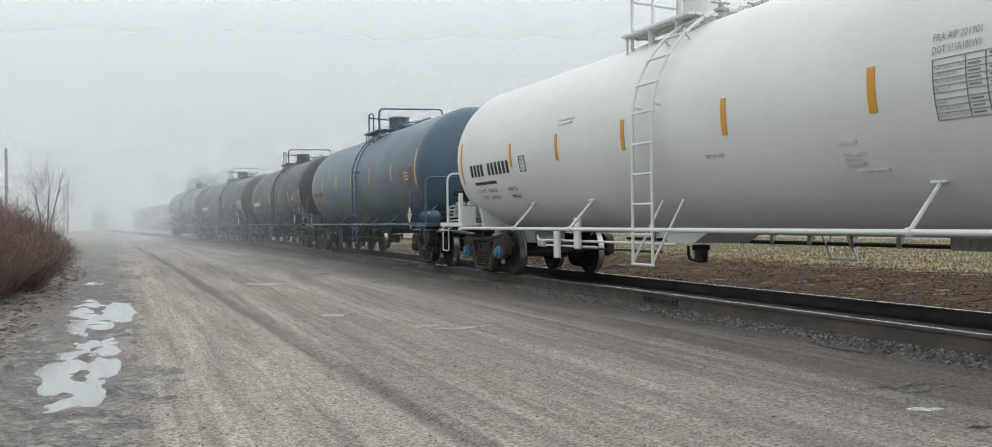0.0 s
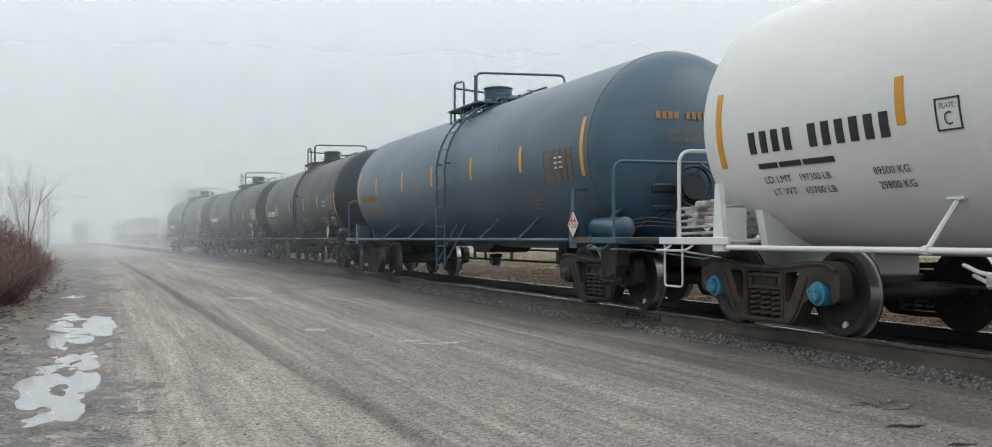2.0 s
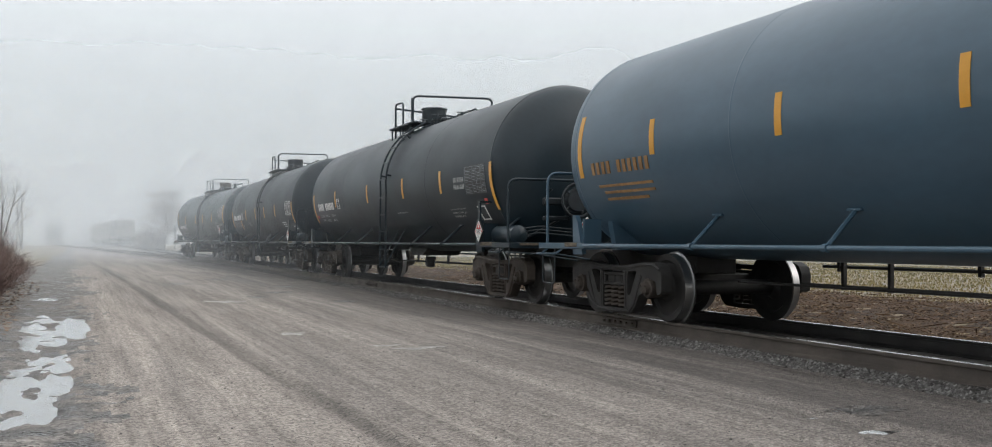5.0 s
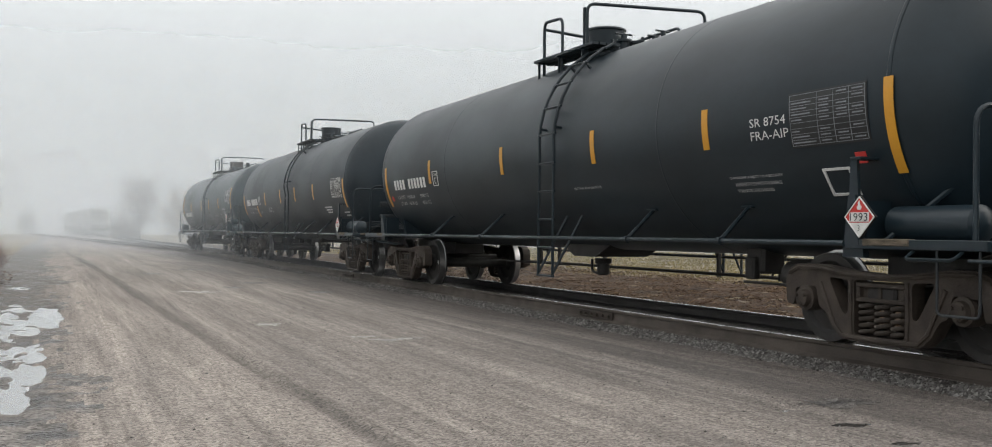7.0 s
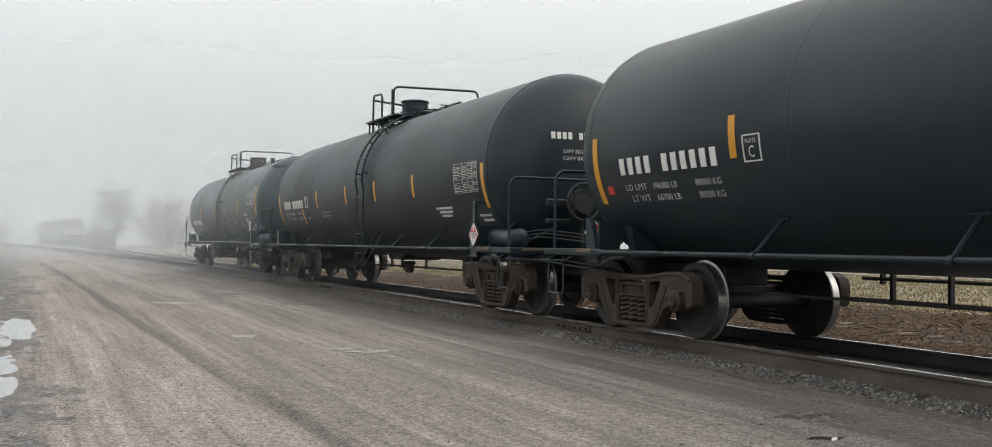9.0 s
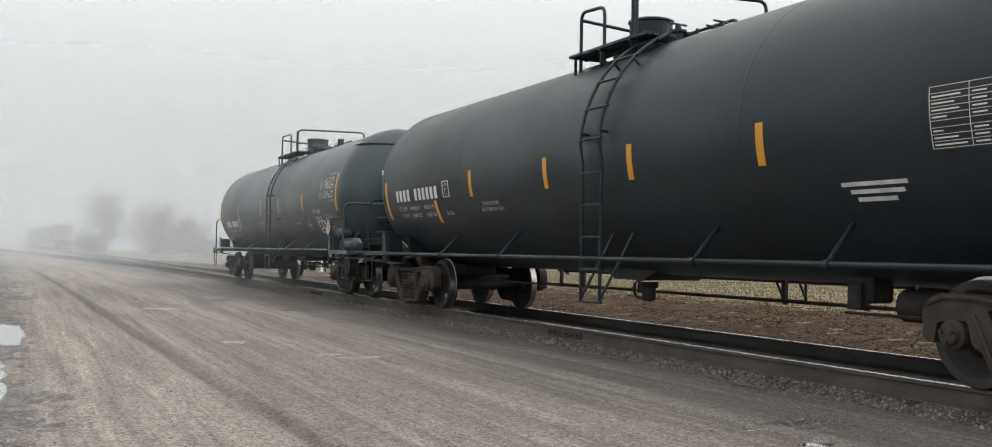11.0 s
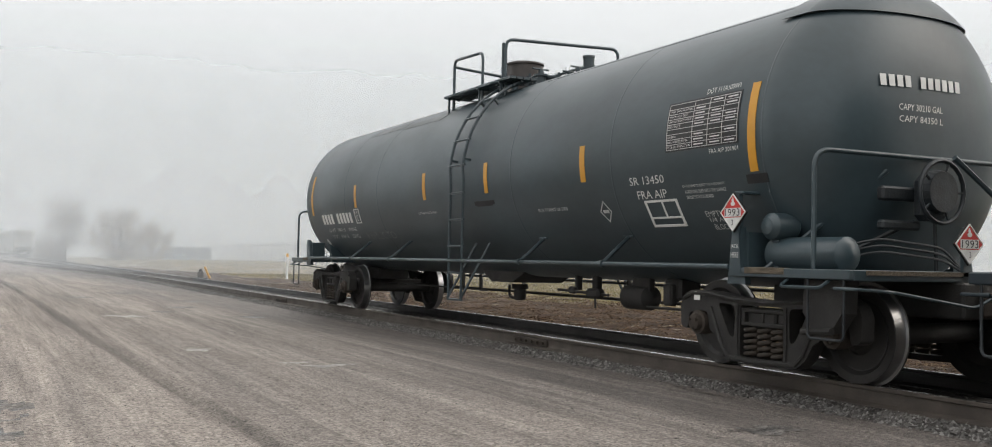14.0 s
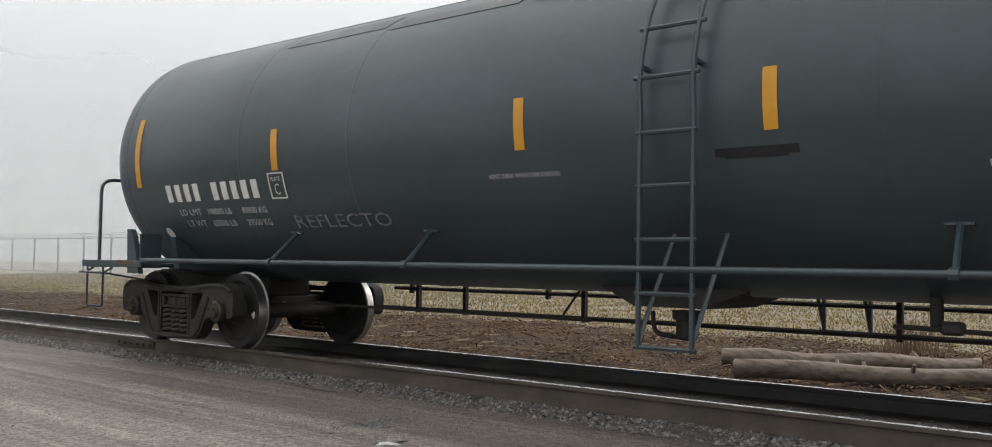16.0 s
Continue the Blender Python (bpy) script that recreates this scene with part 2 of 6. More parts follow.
    l.new(hsv.outputs[0], b.inputs["Base Color"])
    l.new(span(damp, 0, 1, *rough), b.inputs["Roughness"])
    b.inputs["Specular IOR Level"].default_value = 0.4
    b1, b2 = n.new("ShaderNodeBump"), n.new("ShaderNodeBump")
    b1.inputs["Strength"].default_value, b1.inputs["Distance"].default_value = bump, 0.03
    b2.inputs["Strength"].default_value, b2.inputs["Distance"].default_value = bump, 0.05
    l.new(vor.outputs["Distance"], b1.inputs["Height"])
    l.new(tex(3.5, 8, mp.outputs[0]), b2.inputs["Height"])
    l.new(b1.outputs[0], b2.inputs["Normal"]), l.new(b2.outputs[0], b.inputs["Normal"])
    return m


M["road"] = ground_shader("packed_gravel", (0.298, 0.264, 0.236), (0.155, 0.135, 0.121), 0.55, 0.42, 0.72, 58, 0.68, streak=(2.6, 0.13, 1), rough=(0.92, 0.6), side=(4.5, 6.6), rough_grit=0.50, clods=(0.91, 1.09),
                          tracks=((-2.3, 0.42), (-0.2, 0.45), (0.3, 0.50), (0.85, 0.58), (1.3, 0.50), (1.74, 0.51), (1.83, 0.29), (1.91, 0.34), (2.02, 0.51), (2.8, 0.48), (3.2, 0.51), (3.75, 0.57), (4.3, 0.49), (4.9, 0.53), (5.6, 0.48), (7.0, 0.46)))
M["verge"] = ground_shader("damp_verge", (0.205, 0.19, 0.176), (0.055, 0.051, 0.048), 2.4, 0.40, 0.62, 30, 0.9, rough=(0.95, 0.28), rough_grit=0.5)
M["soil"] = ground_shader("littered_soil", (0.078, 0.046, 0.026), (0.032, 0.019, 0.012), 1.2, 0.36, 0.66, 26, 0.9, rough=(1.0, 0.9))
M["field"] = ground_shader("winter_grass_ground", (0.20, 0.162, 0.098), (0.125, 0.103, 0.064), 0.35, 0.35, 0.68, 22, 0.5)
M["pale_patch"] = ground_shader("pale_gravel", (0.42, 0.40, 0.37), (0.30, 0.28, 0.26), 3.0, 0.4, 0.65, 40, 0.4)
M["bed"] = ground_shader("track_bed", (0.105, 0.096, 0.088), (0.035, 0.031, 0.028), 2.4, 0.36, 0.62, 28, 0.8)
water = bpy.data.materials.new("puddle_water")
water.use_nodes = True
wb = water.node_tree.nodes["Principled BSDF"]
wb.inputs["Base Color"].default_value, wb.inputs["Roughness"].default_value = (0.10, 0.095, 0.09, 1), 0.03
wb.inputs["IOR"].default_value = 1.45
wb.inputs["Coat Weight"].default_value, wb.inputs["Coat Roughness"].default_value = 1.0, 0.02
wb.inputs["Specular IOR Level"].default_value = 1.0
M["water"] = water


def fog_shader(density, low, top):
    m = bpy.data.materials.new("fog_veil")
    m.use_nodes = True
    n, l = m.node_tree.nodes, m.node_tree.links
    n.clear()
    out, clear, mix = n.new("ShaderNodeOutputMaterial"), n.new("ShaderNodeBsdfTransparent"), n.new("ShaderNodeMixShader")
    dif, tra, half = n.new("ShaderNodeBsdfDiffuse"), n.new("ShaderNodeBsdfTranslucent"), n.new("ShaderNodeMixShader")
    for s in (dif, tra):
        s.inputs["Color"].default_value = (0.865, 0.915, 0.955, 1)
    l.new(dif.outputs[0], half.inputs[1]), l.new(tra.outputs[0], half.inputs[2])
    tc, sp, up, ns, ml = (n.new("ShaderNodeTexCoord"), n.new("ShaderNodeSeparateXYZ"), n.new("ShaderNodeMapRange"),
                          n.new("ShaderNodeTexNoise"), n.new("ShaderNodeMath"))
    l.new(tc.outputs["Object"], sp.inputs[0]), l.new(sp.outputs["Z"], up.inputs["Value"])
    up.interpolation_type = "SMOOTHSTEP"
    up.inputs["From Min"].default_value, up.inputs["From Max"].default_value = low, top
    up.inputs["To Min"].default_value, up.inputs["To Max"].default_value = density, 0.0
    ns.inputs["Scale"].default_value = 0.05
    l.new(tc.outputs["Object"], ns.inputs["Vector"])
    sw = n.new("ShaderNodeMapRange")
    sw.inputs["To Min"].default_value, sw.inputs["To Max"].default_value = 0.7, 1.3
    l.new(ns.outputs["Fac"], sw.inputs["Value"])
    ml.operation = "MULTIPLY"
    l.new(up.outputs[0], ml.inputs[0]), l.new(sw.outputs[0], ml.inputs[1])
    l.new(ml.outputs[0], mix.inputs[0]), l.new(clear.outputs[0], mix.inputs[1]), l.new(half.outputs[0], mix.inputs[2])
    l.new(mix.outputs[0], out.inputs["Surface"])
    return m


# ---- mesh tools, in plan units ----
class Geo:
    def __init__(self):
        self.v, self.f, self.mi = [], [], []

    def add(self, vs, fs, mi=0):
        o = len(self.v)
        self.v += [tuple(p) for p in vs]
        self.f += [tuple(i + o for i in q) for q in fs]
        self.mi += [mi] * len(fs)
        return self

    def box(self, x0, x1, y0, y1, z0, z1, b=0.0, mi=0):
        """A box; b chamfers its edges."""
        if b <= 0:
            vs = [(x, y, z) for x in (x0, x1) for y in (y0, y1) for z in (z0, z1)]
            return self.add(vs, [(0, 1, 3, 2), (4, 6, 7, 5), (0, 4, 5, 1), (2, 3, 7, 6), (0, 2, 6, 4), (1, 5, 7, 3)], mi)
        bm = bmesh.new()
        bmesh.ops.create_cube(bm, size=1)
        for v in bm.verts:
            v.co = ((x0 + x1) / 2 + v.co.x * (x1 - x0), (y0 + y1) / 2 + v.co.y * (y1 - y0), (z0 + z1) / 2 + v.co.z * (z1 - z0))
        bmesh.ops.bevel(bm, geom=bm.edges[:], offset=b, segments=1, affect="EDGES")
        bm.verts.index_update()
        self.add([v.co[:] for v in bm.verts], [[v.index for v in f.verts] for f in bm.faces], mi)
        bm.free()
        return self

    def tube(self, pts, r, n=8, mi=0, r1=None, cap=True):
        """A round bar along the points; r1 is the radius at its end."""
        pts = [Vector(p) for p in pts]
        o, rings = len(self.v), len(pts)
        side = None
        for i, p in enumerate(pts):
            d = (pts[min(i + 1, rings - 1)] - pts[max(i - 1, 0)]).normalized()
            if side is None:
                side = d.orthogonal().normalized()
            else:
                side = (side - d * side.dot(d))
                side = side.normalized() if side.length > 1e-6 else d.orthogonal().normalized()
            up = d.cross(side)
            rr = r if r1 is None else r + (r1 - r) * i / (rings - 1)
            for k in range(n):
                a = 2 * math.pi * k / n
                self.v.append(tuple(p + (side * math.cos(a) + up * math.sin(a)) * rr))
        for i in range(rings - 1):
            for k in range(n):
                a, b = o + i * n + k, o + i * n + (k + 1) % n
                self.f.append((a, b, b + n, a + n))
                self.mi.append(mi)
        if cap and n > 2:
            self.f += [tuple(o + k for k in range(n))[::-1], tuple(o + (rings - 1) * n + k for k in range(n))]
            self.mi += [mi, mi]
        return self

    def prism(self, poly, x0, x1, mi=0):
        """A plate: an outline in y and z, as thick as from x0 to x1."""
        n = len(poly)
        vs = [(x0, y, z) for y, z in poly] + [(x1, y, z) for y, z in poly]
        fs = [tuple(range(n)), tuple(range(2 * n - 1, n - 1, -1))]
        fs += [(i, i + n, (i + 1) % n + n, (i + 1) % n) for i in range(n)]
        return self.add(vs, fs, mi)

    def turn(self, prof, axis, centre, n=24, mi=None, cap=True):
        """A turned form: (along, radius) pairs about an axis."""
        o = len(self.v)
        cx, cy, cz = centre
        for s, r in prof:
            for k in range(n):
                a = 2 * math.pi * k / n
                c, d = math.cos(a) * r, math.sin(a) * r
                self.v.append({"x": (cx + s, cy + c, cz + d), "y": (cx + c, cy + s, cz + d), "z": (cx + c, cy + d, cz + s)}[axis])
        for i in range(len(prof) - 1):
            for k in range(n):
                a, b = o + i * n + k, o + i * n + (k + 1) % n
                self.f.append((a, a + n, b + n, b))
                self.mi.append(mi[i] if mi else 0)
        for i, flip in ((0, False), (len(prof) - 1, True)):
            if cap and prof[i][1] > 1e-4:
                q = tuple(o + i * n + k for k in range(n))
                self.f.append(q[::-1] if flip else q)
                self.mi.append(mi[min(i, len(mi) - 1)] if mi else 0)
        return self


def part(name, geo, material, parent=None, label="", smooth=None, origin=(0, 0, 0)):
    """Links a form as one mesh object, under a thing or a part if one is given; smooth: the angle up to which edges are soft."""
    me = bpy.data.meshes.new(name)
    me.from_pydata([((x - origin[0]) * K, (y - origin[1]) * K, (z - origin[2]) * K) for x, y, z in geo.v], [], geo.f)
    for m in material if isinstance(material, (list, tuple)) else [material]:
        me.materials.append(m)
    if any(geo.mi):
        me.polygons.foreach_set("material_index", geo.mi)
    if smooth:
        me.polygons.foreach_set("use_smooth", [True] * len(me.polygons))
        me.set_sharp_from_angle(angle=radians(smooth))
    me.update()
    ob = new(name, me)
    ob.location = Vector(origin) * K
    if parent:
        ob.parent = parent
    if label:
        ob["label"] = label
    return ob


def again(ob, parent, move=(0, 0, 0)):
    """Another of the same part, on the same mesh."""
    c = new(ob.name.split(".")[0], ob.data)
    c.location = ob.location + Vector(move) * K
    c.parent = parent
    return c


def bend(pts, r=0.1, n=4):
    """Points of a bar with rounded corners."""
    pts = [Vector(p) for p in pts]
    out = [pts[0]]
    for a, b, c in zip(pts, pts[1:], pts[2:]):
        p, q = b + (a - b).normalized() * r, b + (c - b).normalized() * r
        out += [p.lerp(b, k / n).lerp(b.lerp(q, k / n), k / n) for k in range(n + 1)]
    return out + [pts[-1]]


# ---- ground, road and track ----
def smooth01(a, b, v):
    t = min(max((v - a) / (b - a), 0.0), 1.0)
    return t * t * (3 - 2 * t)


def branch(y):
    """How far the diverging track has left the straight one."""
    d = max(y - 44, 0)
    if d < 12:
        return 0.0035 * d * d
    return 0.504 + 0.084 * (d - 12) if d < 40 else 2.856 + 0.06 * (d - 40)


def land(x, y):
    """Height of the natural ground."""
    z = -0.03
    z += 0.08 * smooth01(8.0, 9.2, x)
    z += 0.10 * smooth01(9.0, 13.0, x) + 0.16 * smooth01(14, 34, x)
    z += 0.10 * smooth01(-1.0, -3.5, x)
    z += 0.45 * smooth01(62, 84, y) * smooth01(140, 118, y) * smooth01(11.5, 16, x) * smooth01(30, 22, x) * (1 + 0.5 * noise.noise((x * 0.2, y * 0.08, 4.0)))
    if x > 9.3 or x < -1.2:
        z += 0.035 * noise.noise((x * 0.9, y * 0.9, 0.0)) + 0.02 * noise.noise((x * 3, y * 3, 5.0))
    return z


def sheet(name, xs, ys, height, material, label):
    g = Geo()
    nx = len(xs)
    g.v = [(x, y, height(x, y)) for y in ys for x in xs]
    g.f = [(j * nx + i, j * nx + i + 1, (j + 1) * nx + i + 1, (j + 1) * nx + i) for j in range(len(ys) - 1) for i in range(nx - 1)]
    g.mi = [0] * len(g.f)
    ob = part(name, g, material, smooth=60)
    return tagged(ob, label, "ground", kind="structure")


def steps(*spans):
    out = []
    for a, b, d in spans:
        n = max(int(round((b - a) / d)), 1)
        out += [a + (b - a) * i / n for i in range(n)]
    return out + [spans[-1][1]]


far_y = steps((-700, -60, 80), (-60, -8, 8), (-8, 40, 0.4), (40, 100, 2), (100, 260, 10), (260, 1400, 190))
sheet("ground", steps((-900, -60, 120), (-60, -12, 8), (-12, -1, 0.4), (-1, 9, 0.5), (9, 20, 0.4), (20, 40, 2), (40, 100, 10), (100, 900, 160)),
      far_y, land, M["field"], "flat winter field of yellowed grass")


# hollows that hold water: centre and half sizes
POOLS = [(-0.48, 15.4, 0.48, 3.3), (-0.08, 15.6, 0.26, 1.9), (-0.44, 9.9, 0.30, 2.3), (-0.42, 8.5, 0.20, 1.2), (-0.28, 8.3, 0.15, 0.9), (-0.17, 10.6, 0.13, 2.3),
         (-0.75, 23.5, 0.35, 0.9), (4.86, 5.32, 0.20, 0.13), (4.75, 4.75, 0.17, 0.09), (4.8, 5.9, 0.1, 0.05)]


def dip(x, y):
    d = 0.0
    for px, py, rx, ry in POOLS:
        r = ((x - px) / rx) ** 2 + ((y - py) / ry) ** 2
        if r < 1.6:
            d = max(d, 0.034 * (1 - smooth01(0.3, 1.6, r)))
    return d


def road_z(x, y):
    edge = -1.35 - 0.02 * max(y - 26, 0)
    z = 0.0
    z += 0.012 * noise.noise((x * 1.6, y * 0.10, 1.0)) + 0.006 * noise.noise((x * 6, y * 0.35, 2.0)) + 0.006 * noise.noise((x * 4, y * 4, 3.0)) + (0.022 * noise.noise((x * 4.0, y * 1.3, 6.0)) + 0.011 * noise.noise((x * 13, y * 6, 6.5)) if x < 0.6 else 0)
    u = x + 0.022 * y
    z -= 0.020 * math.exp(-((u - 1.84) / 0.06) ** 2) - 0.016 * math.exp(-((u - 1.98) / 0.06) ** 2)
    z -= dip(x, y)
    z -= 0.09 * smooth01(0, -0.6, x - edge - 0.3 * noise.noise((y * 0.5, 0, 9)))
    z += 0.02 * smooth01(5.3, 6.2, x)
    return z


def road_grid():
    xs = steps((-2.2, 6.5, 0.06))
    ys = steps((-30, -2, 2), (-2, 22, 0.12), (22, 60, 0.5), (60, 420, 6))
    g = Geo()
    nx = len(xs)
    for y in ys:
        lean = -0.02 * max(y - 26, 0)
        for x in xs:
            k = smooth01(3, -2.2, x)
            g.v.append((x + lean * k + (0.28 * noise.noise((y * 0.7, 3.0, 0.0)) if x > 6.2 else 0), y, road_z(x, y)))
    g.f = [(j * nx + i, j * nx + i + 1, (j + 1) * nx + i + 1, (j + 1) * nx + i) for j in range(len(ys) - 1) for i in range(nx - 1)]
    mud = [1 if xs[i] < 0.42 * noise.noise((ys[j] * 0.33 + 0.2, 7.3, 0.4)) + 0.40 * noise.noise((ys[j] * 1.7, xs[i] * 3.1, 1.6)) + 0.35 * noise.noise((ys[j] * 5.3, xs[i] * 9.1, 2.6)) else 0 for j in range(len(ys) - 1) for i in range(nx - 1)]
    g.mi = mud
    return g


tagged(part("road", road_grid(), [M["road"], M["verge"]], smooth=60), "wide road of packed grey-brown gravel with wheel tracks", "road", kind="structure")

sheet("verge", steps((-6.0, -0.35, 0.12)), steps((2, 30, 0.15), (30, 60, 1.0)),
      lambda x, y: 0.006 + 0.05 * smooth01(-1.2, -3, x) + 0.02 * noise.noise((x * 2.5, y * 2.5, 0)) + 0.012 * noise.noise((x * 8, y * 8, 4)) - dip(x, y)
      - 0.10 * smooth01(-0.75, -0.42, x + 0.25 * noise.noise((y * 1.2, 0, 2))) - 0.12 * smooth01(-5.3, -6, x) - 0.1 * smooth01(50, 60, y) - 0.1 * smooth01(3, 2, y),
      M["verge"], "damp gravel verge strewn with dead leaves")
sheet("soil_strip", steps((8.6, 13, 0.1), (13, 16.8, 0.25)), steps((-12, -4, 0.5), (-4, 22, 0.1), (22, 44, 0.3), (44, 120, 2)),
      lambda x, y: land(x, y) + 0.012 + 0.022 * noise.noise((x * 3.5, y * 3.5, 7)) + 0.02 * noise.noise((x * 9, y * 9, 8)) - 0.10 * smooth01(14.2, 16.0, x + 1.6 * noise.noise((y * 0.22, 0, 1)) + 0.05 * max(y - 14, 0)),
      M["soil"], "brown soil covered in wood chips and litter")
sheet("track_bed", steps((5.9, 9.3, 0.12)), steps((-30, -4, 2), (-4, 30, 0.15), (30, 90, 1), (90, 400, 8)),
      lambda x, y: 0.095 - 0.08 * smooth01(6.54, 6.32, x + 0.1 * noise.noise((y * 0.9, 0, 0))) + 0.012 * noise.noise((x * 5, y * 5, 0)) - 0.05 * smooth01(8.8, 9.3, x) - 0.14 * smooth01(6.36, 6.18, x),
      M["bed"], "dark oily gravel bed under the rails")

RAIL_PROFILE = [(-0.07, 0), (0.07, 0), (0.07, 0.012), (0.016, 0.035), (0.013, 0.128), (0.036, 0.137), (0.036, 0.160), (0.030, 0.168),
                (-0.030, 0.168), (-0.036, 0.160), (-0.036, 0.137), (-0.013, 0.128), (-0.016, 0.035), (-0.07, 0.012)]


def rail(path, side_mat, label):
    g, n = Geo(), len(RAIL_PROFILE)
    base = RAIL_Z - 0.168
    for x, y in path:
        g.v += [(x + a, y, base + b) for a, b in RAIL_PROFILE]
    for j in range(len(path) - 1):
        for i in range(n):
            a, b = j * n + i, j * n + (i + 1) % n
            g.f.append((a, b, b + n, a + n))
            g.mi.append(1 if i in (7,) else 0)
    return tagged(part("rail", g, [side_mat, M["rail_top"]]), label, "rail", "rails of the tracks", "structure")


straight = steps((-60, 60, 4), (60, 400, 20))
rail([(TRACK_X - 0.7525, y) for y in straight], M["rail"], "rust-brown steel rail with a bright worn top")
rail([(TRACK_X + 0.7525, y) for y in straight], M["rail_dark"], "dark steel rail with a bright worn top")
fork = steps((44, 80, 2), (80, 400, 16))
for s in (-1, 1):
    rail([(TRACK_X + s * 0.7525 - branch(y), y) for y in fork], M["rail"], "rail of the track that branches off")

tie_geo = Geo().box(-0.84, 0.98, -0.11, 0.11, -0.10, 0.0, 0.012)
first_tie = None
for i in range(120):
    y = -8 + i * 0.55
    ob = part("sleeper", tie_geo, M["tie"]) if first_tie is None else again(first_tie, None)
    first_tie = first_tie or ob
    ob.location = Vector((TRACK_X + 0.05 * math.sin(i * 7.1), y, 0.070)) * K
    tagged(ob, "dark creosoted timber sleeper sunk in the track bed", "sleeper", "sleepers of the track", "structure")


def joint_bar(x, y):
    g = Geo().box(-0.045, -0.018, -0.45, 0.45, 0.03, 0.125, 0.008)
    bar = part("rail_joint_bar", g, M["rust"])
    bar.location = Vector((x, y, RAIL_Z - 0.168)) * K
    for k in range(6):
        part("bolt", Geo().turn([(-0.075, 0.018), (-0.04, 0.02)], "x", (0, -0.375 + 0.15 * k, 0.08), 6), M["rust"], bar)
    tagged(bar, "rusty bolted bar that joins two lengths of rail", "joint bar")


joint_bar(TRACK_X - 0.7525, 11.9)
joint_bar(TRACK_X - 0.7525, 24.3)

# ---- tank cars ----
R, ZC = 1.385, 2.13             # tank radius, height of its axis over the rail
TC, HWB, WR = 6.26, 0.875, 0.41  # truck centre, half wheelbase, wheel radius
END = 6.78                      # where the heads begin


def on_tank(y, z, off=0.0):
    dz = min(max((z - ZC) / R, -1), 1)
    a = math.asin(dz)
    return (-(R + off) * math.cos(a), y, ZC + (R + off) * math.sin(a))


def patch(g, y0, y1, z0, z1, off=0.008, n=6, slant=0.0):
    """A thin curved plate on the near side of the tank."""
    vs = []
    for i in range(n + 1):
        z = z0 + (z1 - z0) * i / n
        for y in (y0, y1):
            vs += [on_tank(y + slant * i / n, z, off), on_tank(y + slant * i / n, z, 0.001)]
    fs = []
    for i in range(n):
        a = i * 4
        fs += [(a, a + 4, a + 6, a + 2), (a, a + 1, a + 5, a + 4), (a + 2, a + 6, a + 7, a + 3)]
    fs += [(0, 2, 3, 1), (n * 4, n * 4 + 1, n * 4 + 3, n * 4 + 2)]
    return g.add(vs, fs)


LETTERS = {}


def make_letters(words):
    obs = []
    for w in words:
        cu = bpy.data.curves.new("t", "FONT")
        cu.body, cu.size, cu.resolution_u = w, 1.0, 2
        obs.append((w, new("t", cu)))
    dg = bpy.context.evaluated_depsgraph_get()
    for w, ob in obs:
        me = ob.evaluated_get(dg).to_mesh()
        vs = [tuple(v.co[:2]) for v in me.vertices]
        x0, x1 = min(v[0] for v in vs), max(v[0] for v in vs)
        y0, y1 = min(v[1] for v in vs), max(v[1] for v in vs)
        LETTERS[w] = ([((x - x0) / (x1 - x0), (y - y0) / (y1 - y0)) for x, y in vs], [tuple(p.vertices) for p in me.polygons])
        cu = ob.data
        bpy.data.objects.remove(ob)
        bpy.data.curves.remove(cu)


def words_on_tank(g, w, y0, y1, z0, z1, off=0.010):
    """Lettering from y0 (its left end) to y1."""
    vs, fs = LETTERS[w]
    return g.add([on_tank(y0 + (y1 - y0) * u, z0 + (z1 - z0) * v, off) for u, v in vs], fs)


def bars_on_tank(g, groups, y0, y1, z0, z1, gap=0.46, off=0.010):
    """Plain upright bars, one for each character, in groups; 0 is a space."""
    cells = []
    for i, c in enumerate(groups):
        cells += [1] * c + ([0] if i < len(groups) - 1 else [])
    w = (y1 - y0) / len(cells)
    for i, c in enumerate(cells):
        if c:
            a = y0 + w * i
            patch(g, a, a + w * (1 - gap), z0, z1, off, 2)
    return g


def line_bars(g, rows, off=0.010):
    for y0, y1, z0, z1 in rows:
        patch(g, y0, y1, z0, z1, off, 1)
    return g


def arc(a0, a1, r, y, n=10):
    return [(-r * math.cos(radians(a0 + (a1 - a0) * i / n)), y, ZC + r * math.sin(radians(a0 + (a1 - a0) * i / n))) for i in range(n + 1)]


def rounded(poly, r, n=3):
    """An outline with its corners rounded."""
    out, m = [], len(poly)
    for k in range(m):
        a, b, c = (Vector(poly[(k + d) % m]) for d in (-1, 0, 1))
        p = b + (a - b).normalized() * min(r, (a - b).length * 0.45)
        q = b + (c - b).normalized() * min(r, (c - b).length * 0.45)
        out += [tuple(p.lerp(b, t / n).lerp(b.lerp(q, t / n), t / n)) for t in range(n + 1)]
    return out


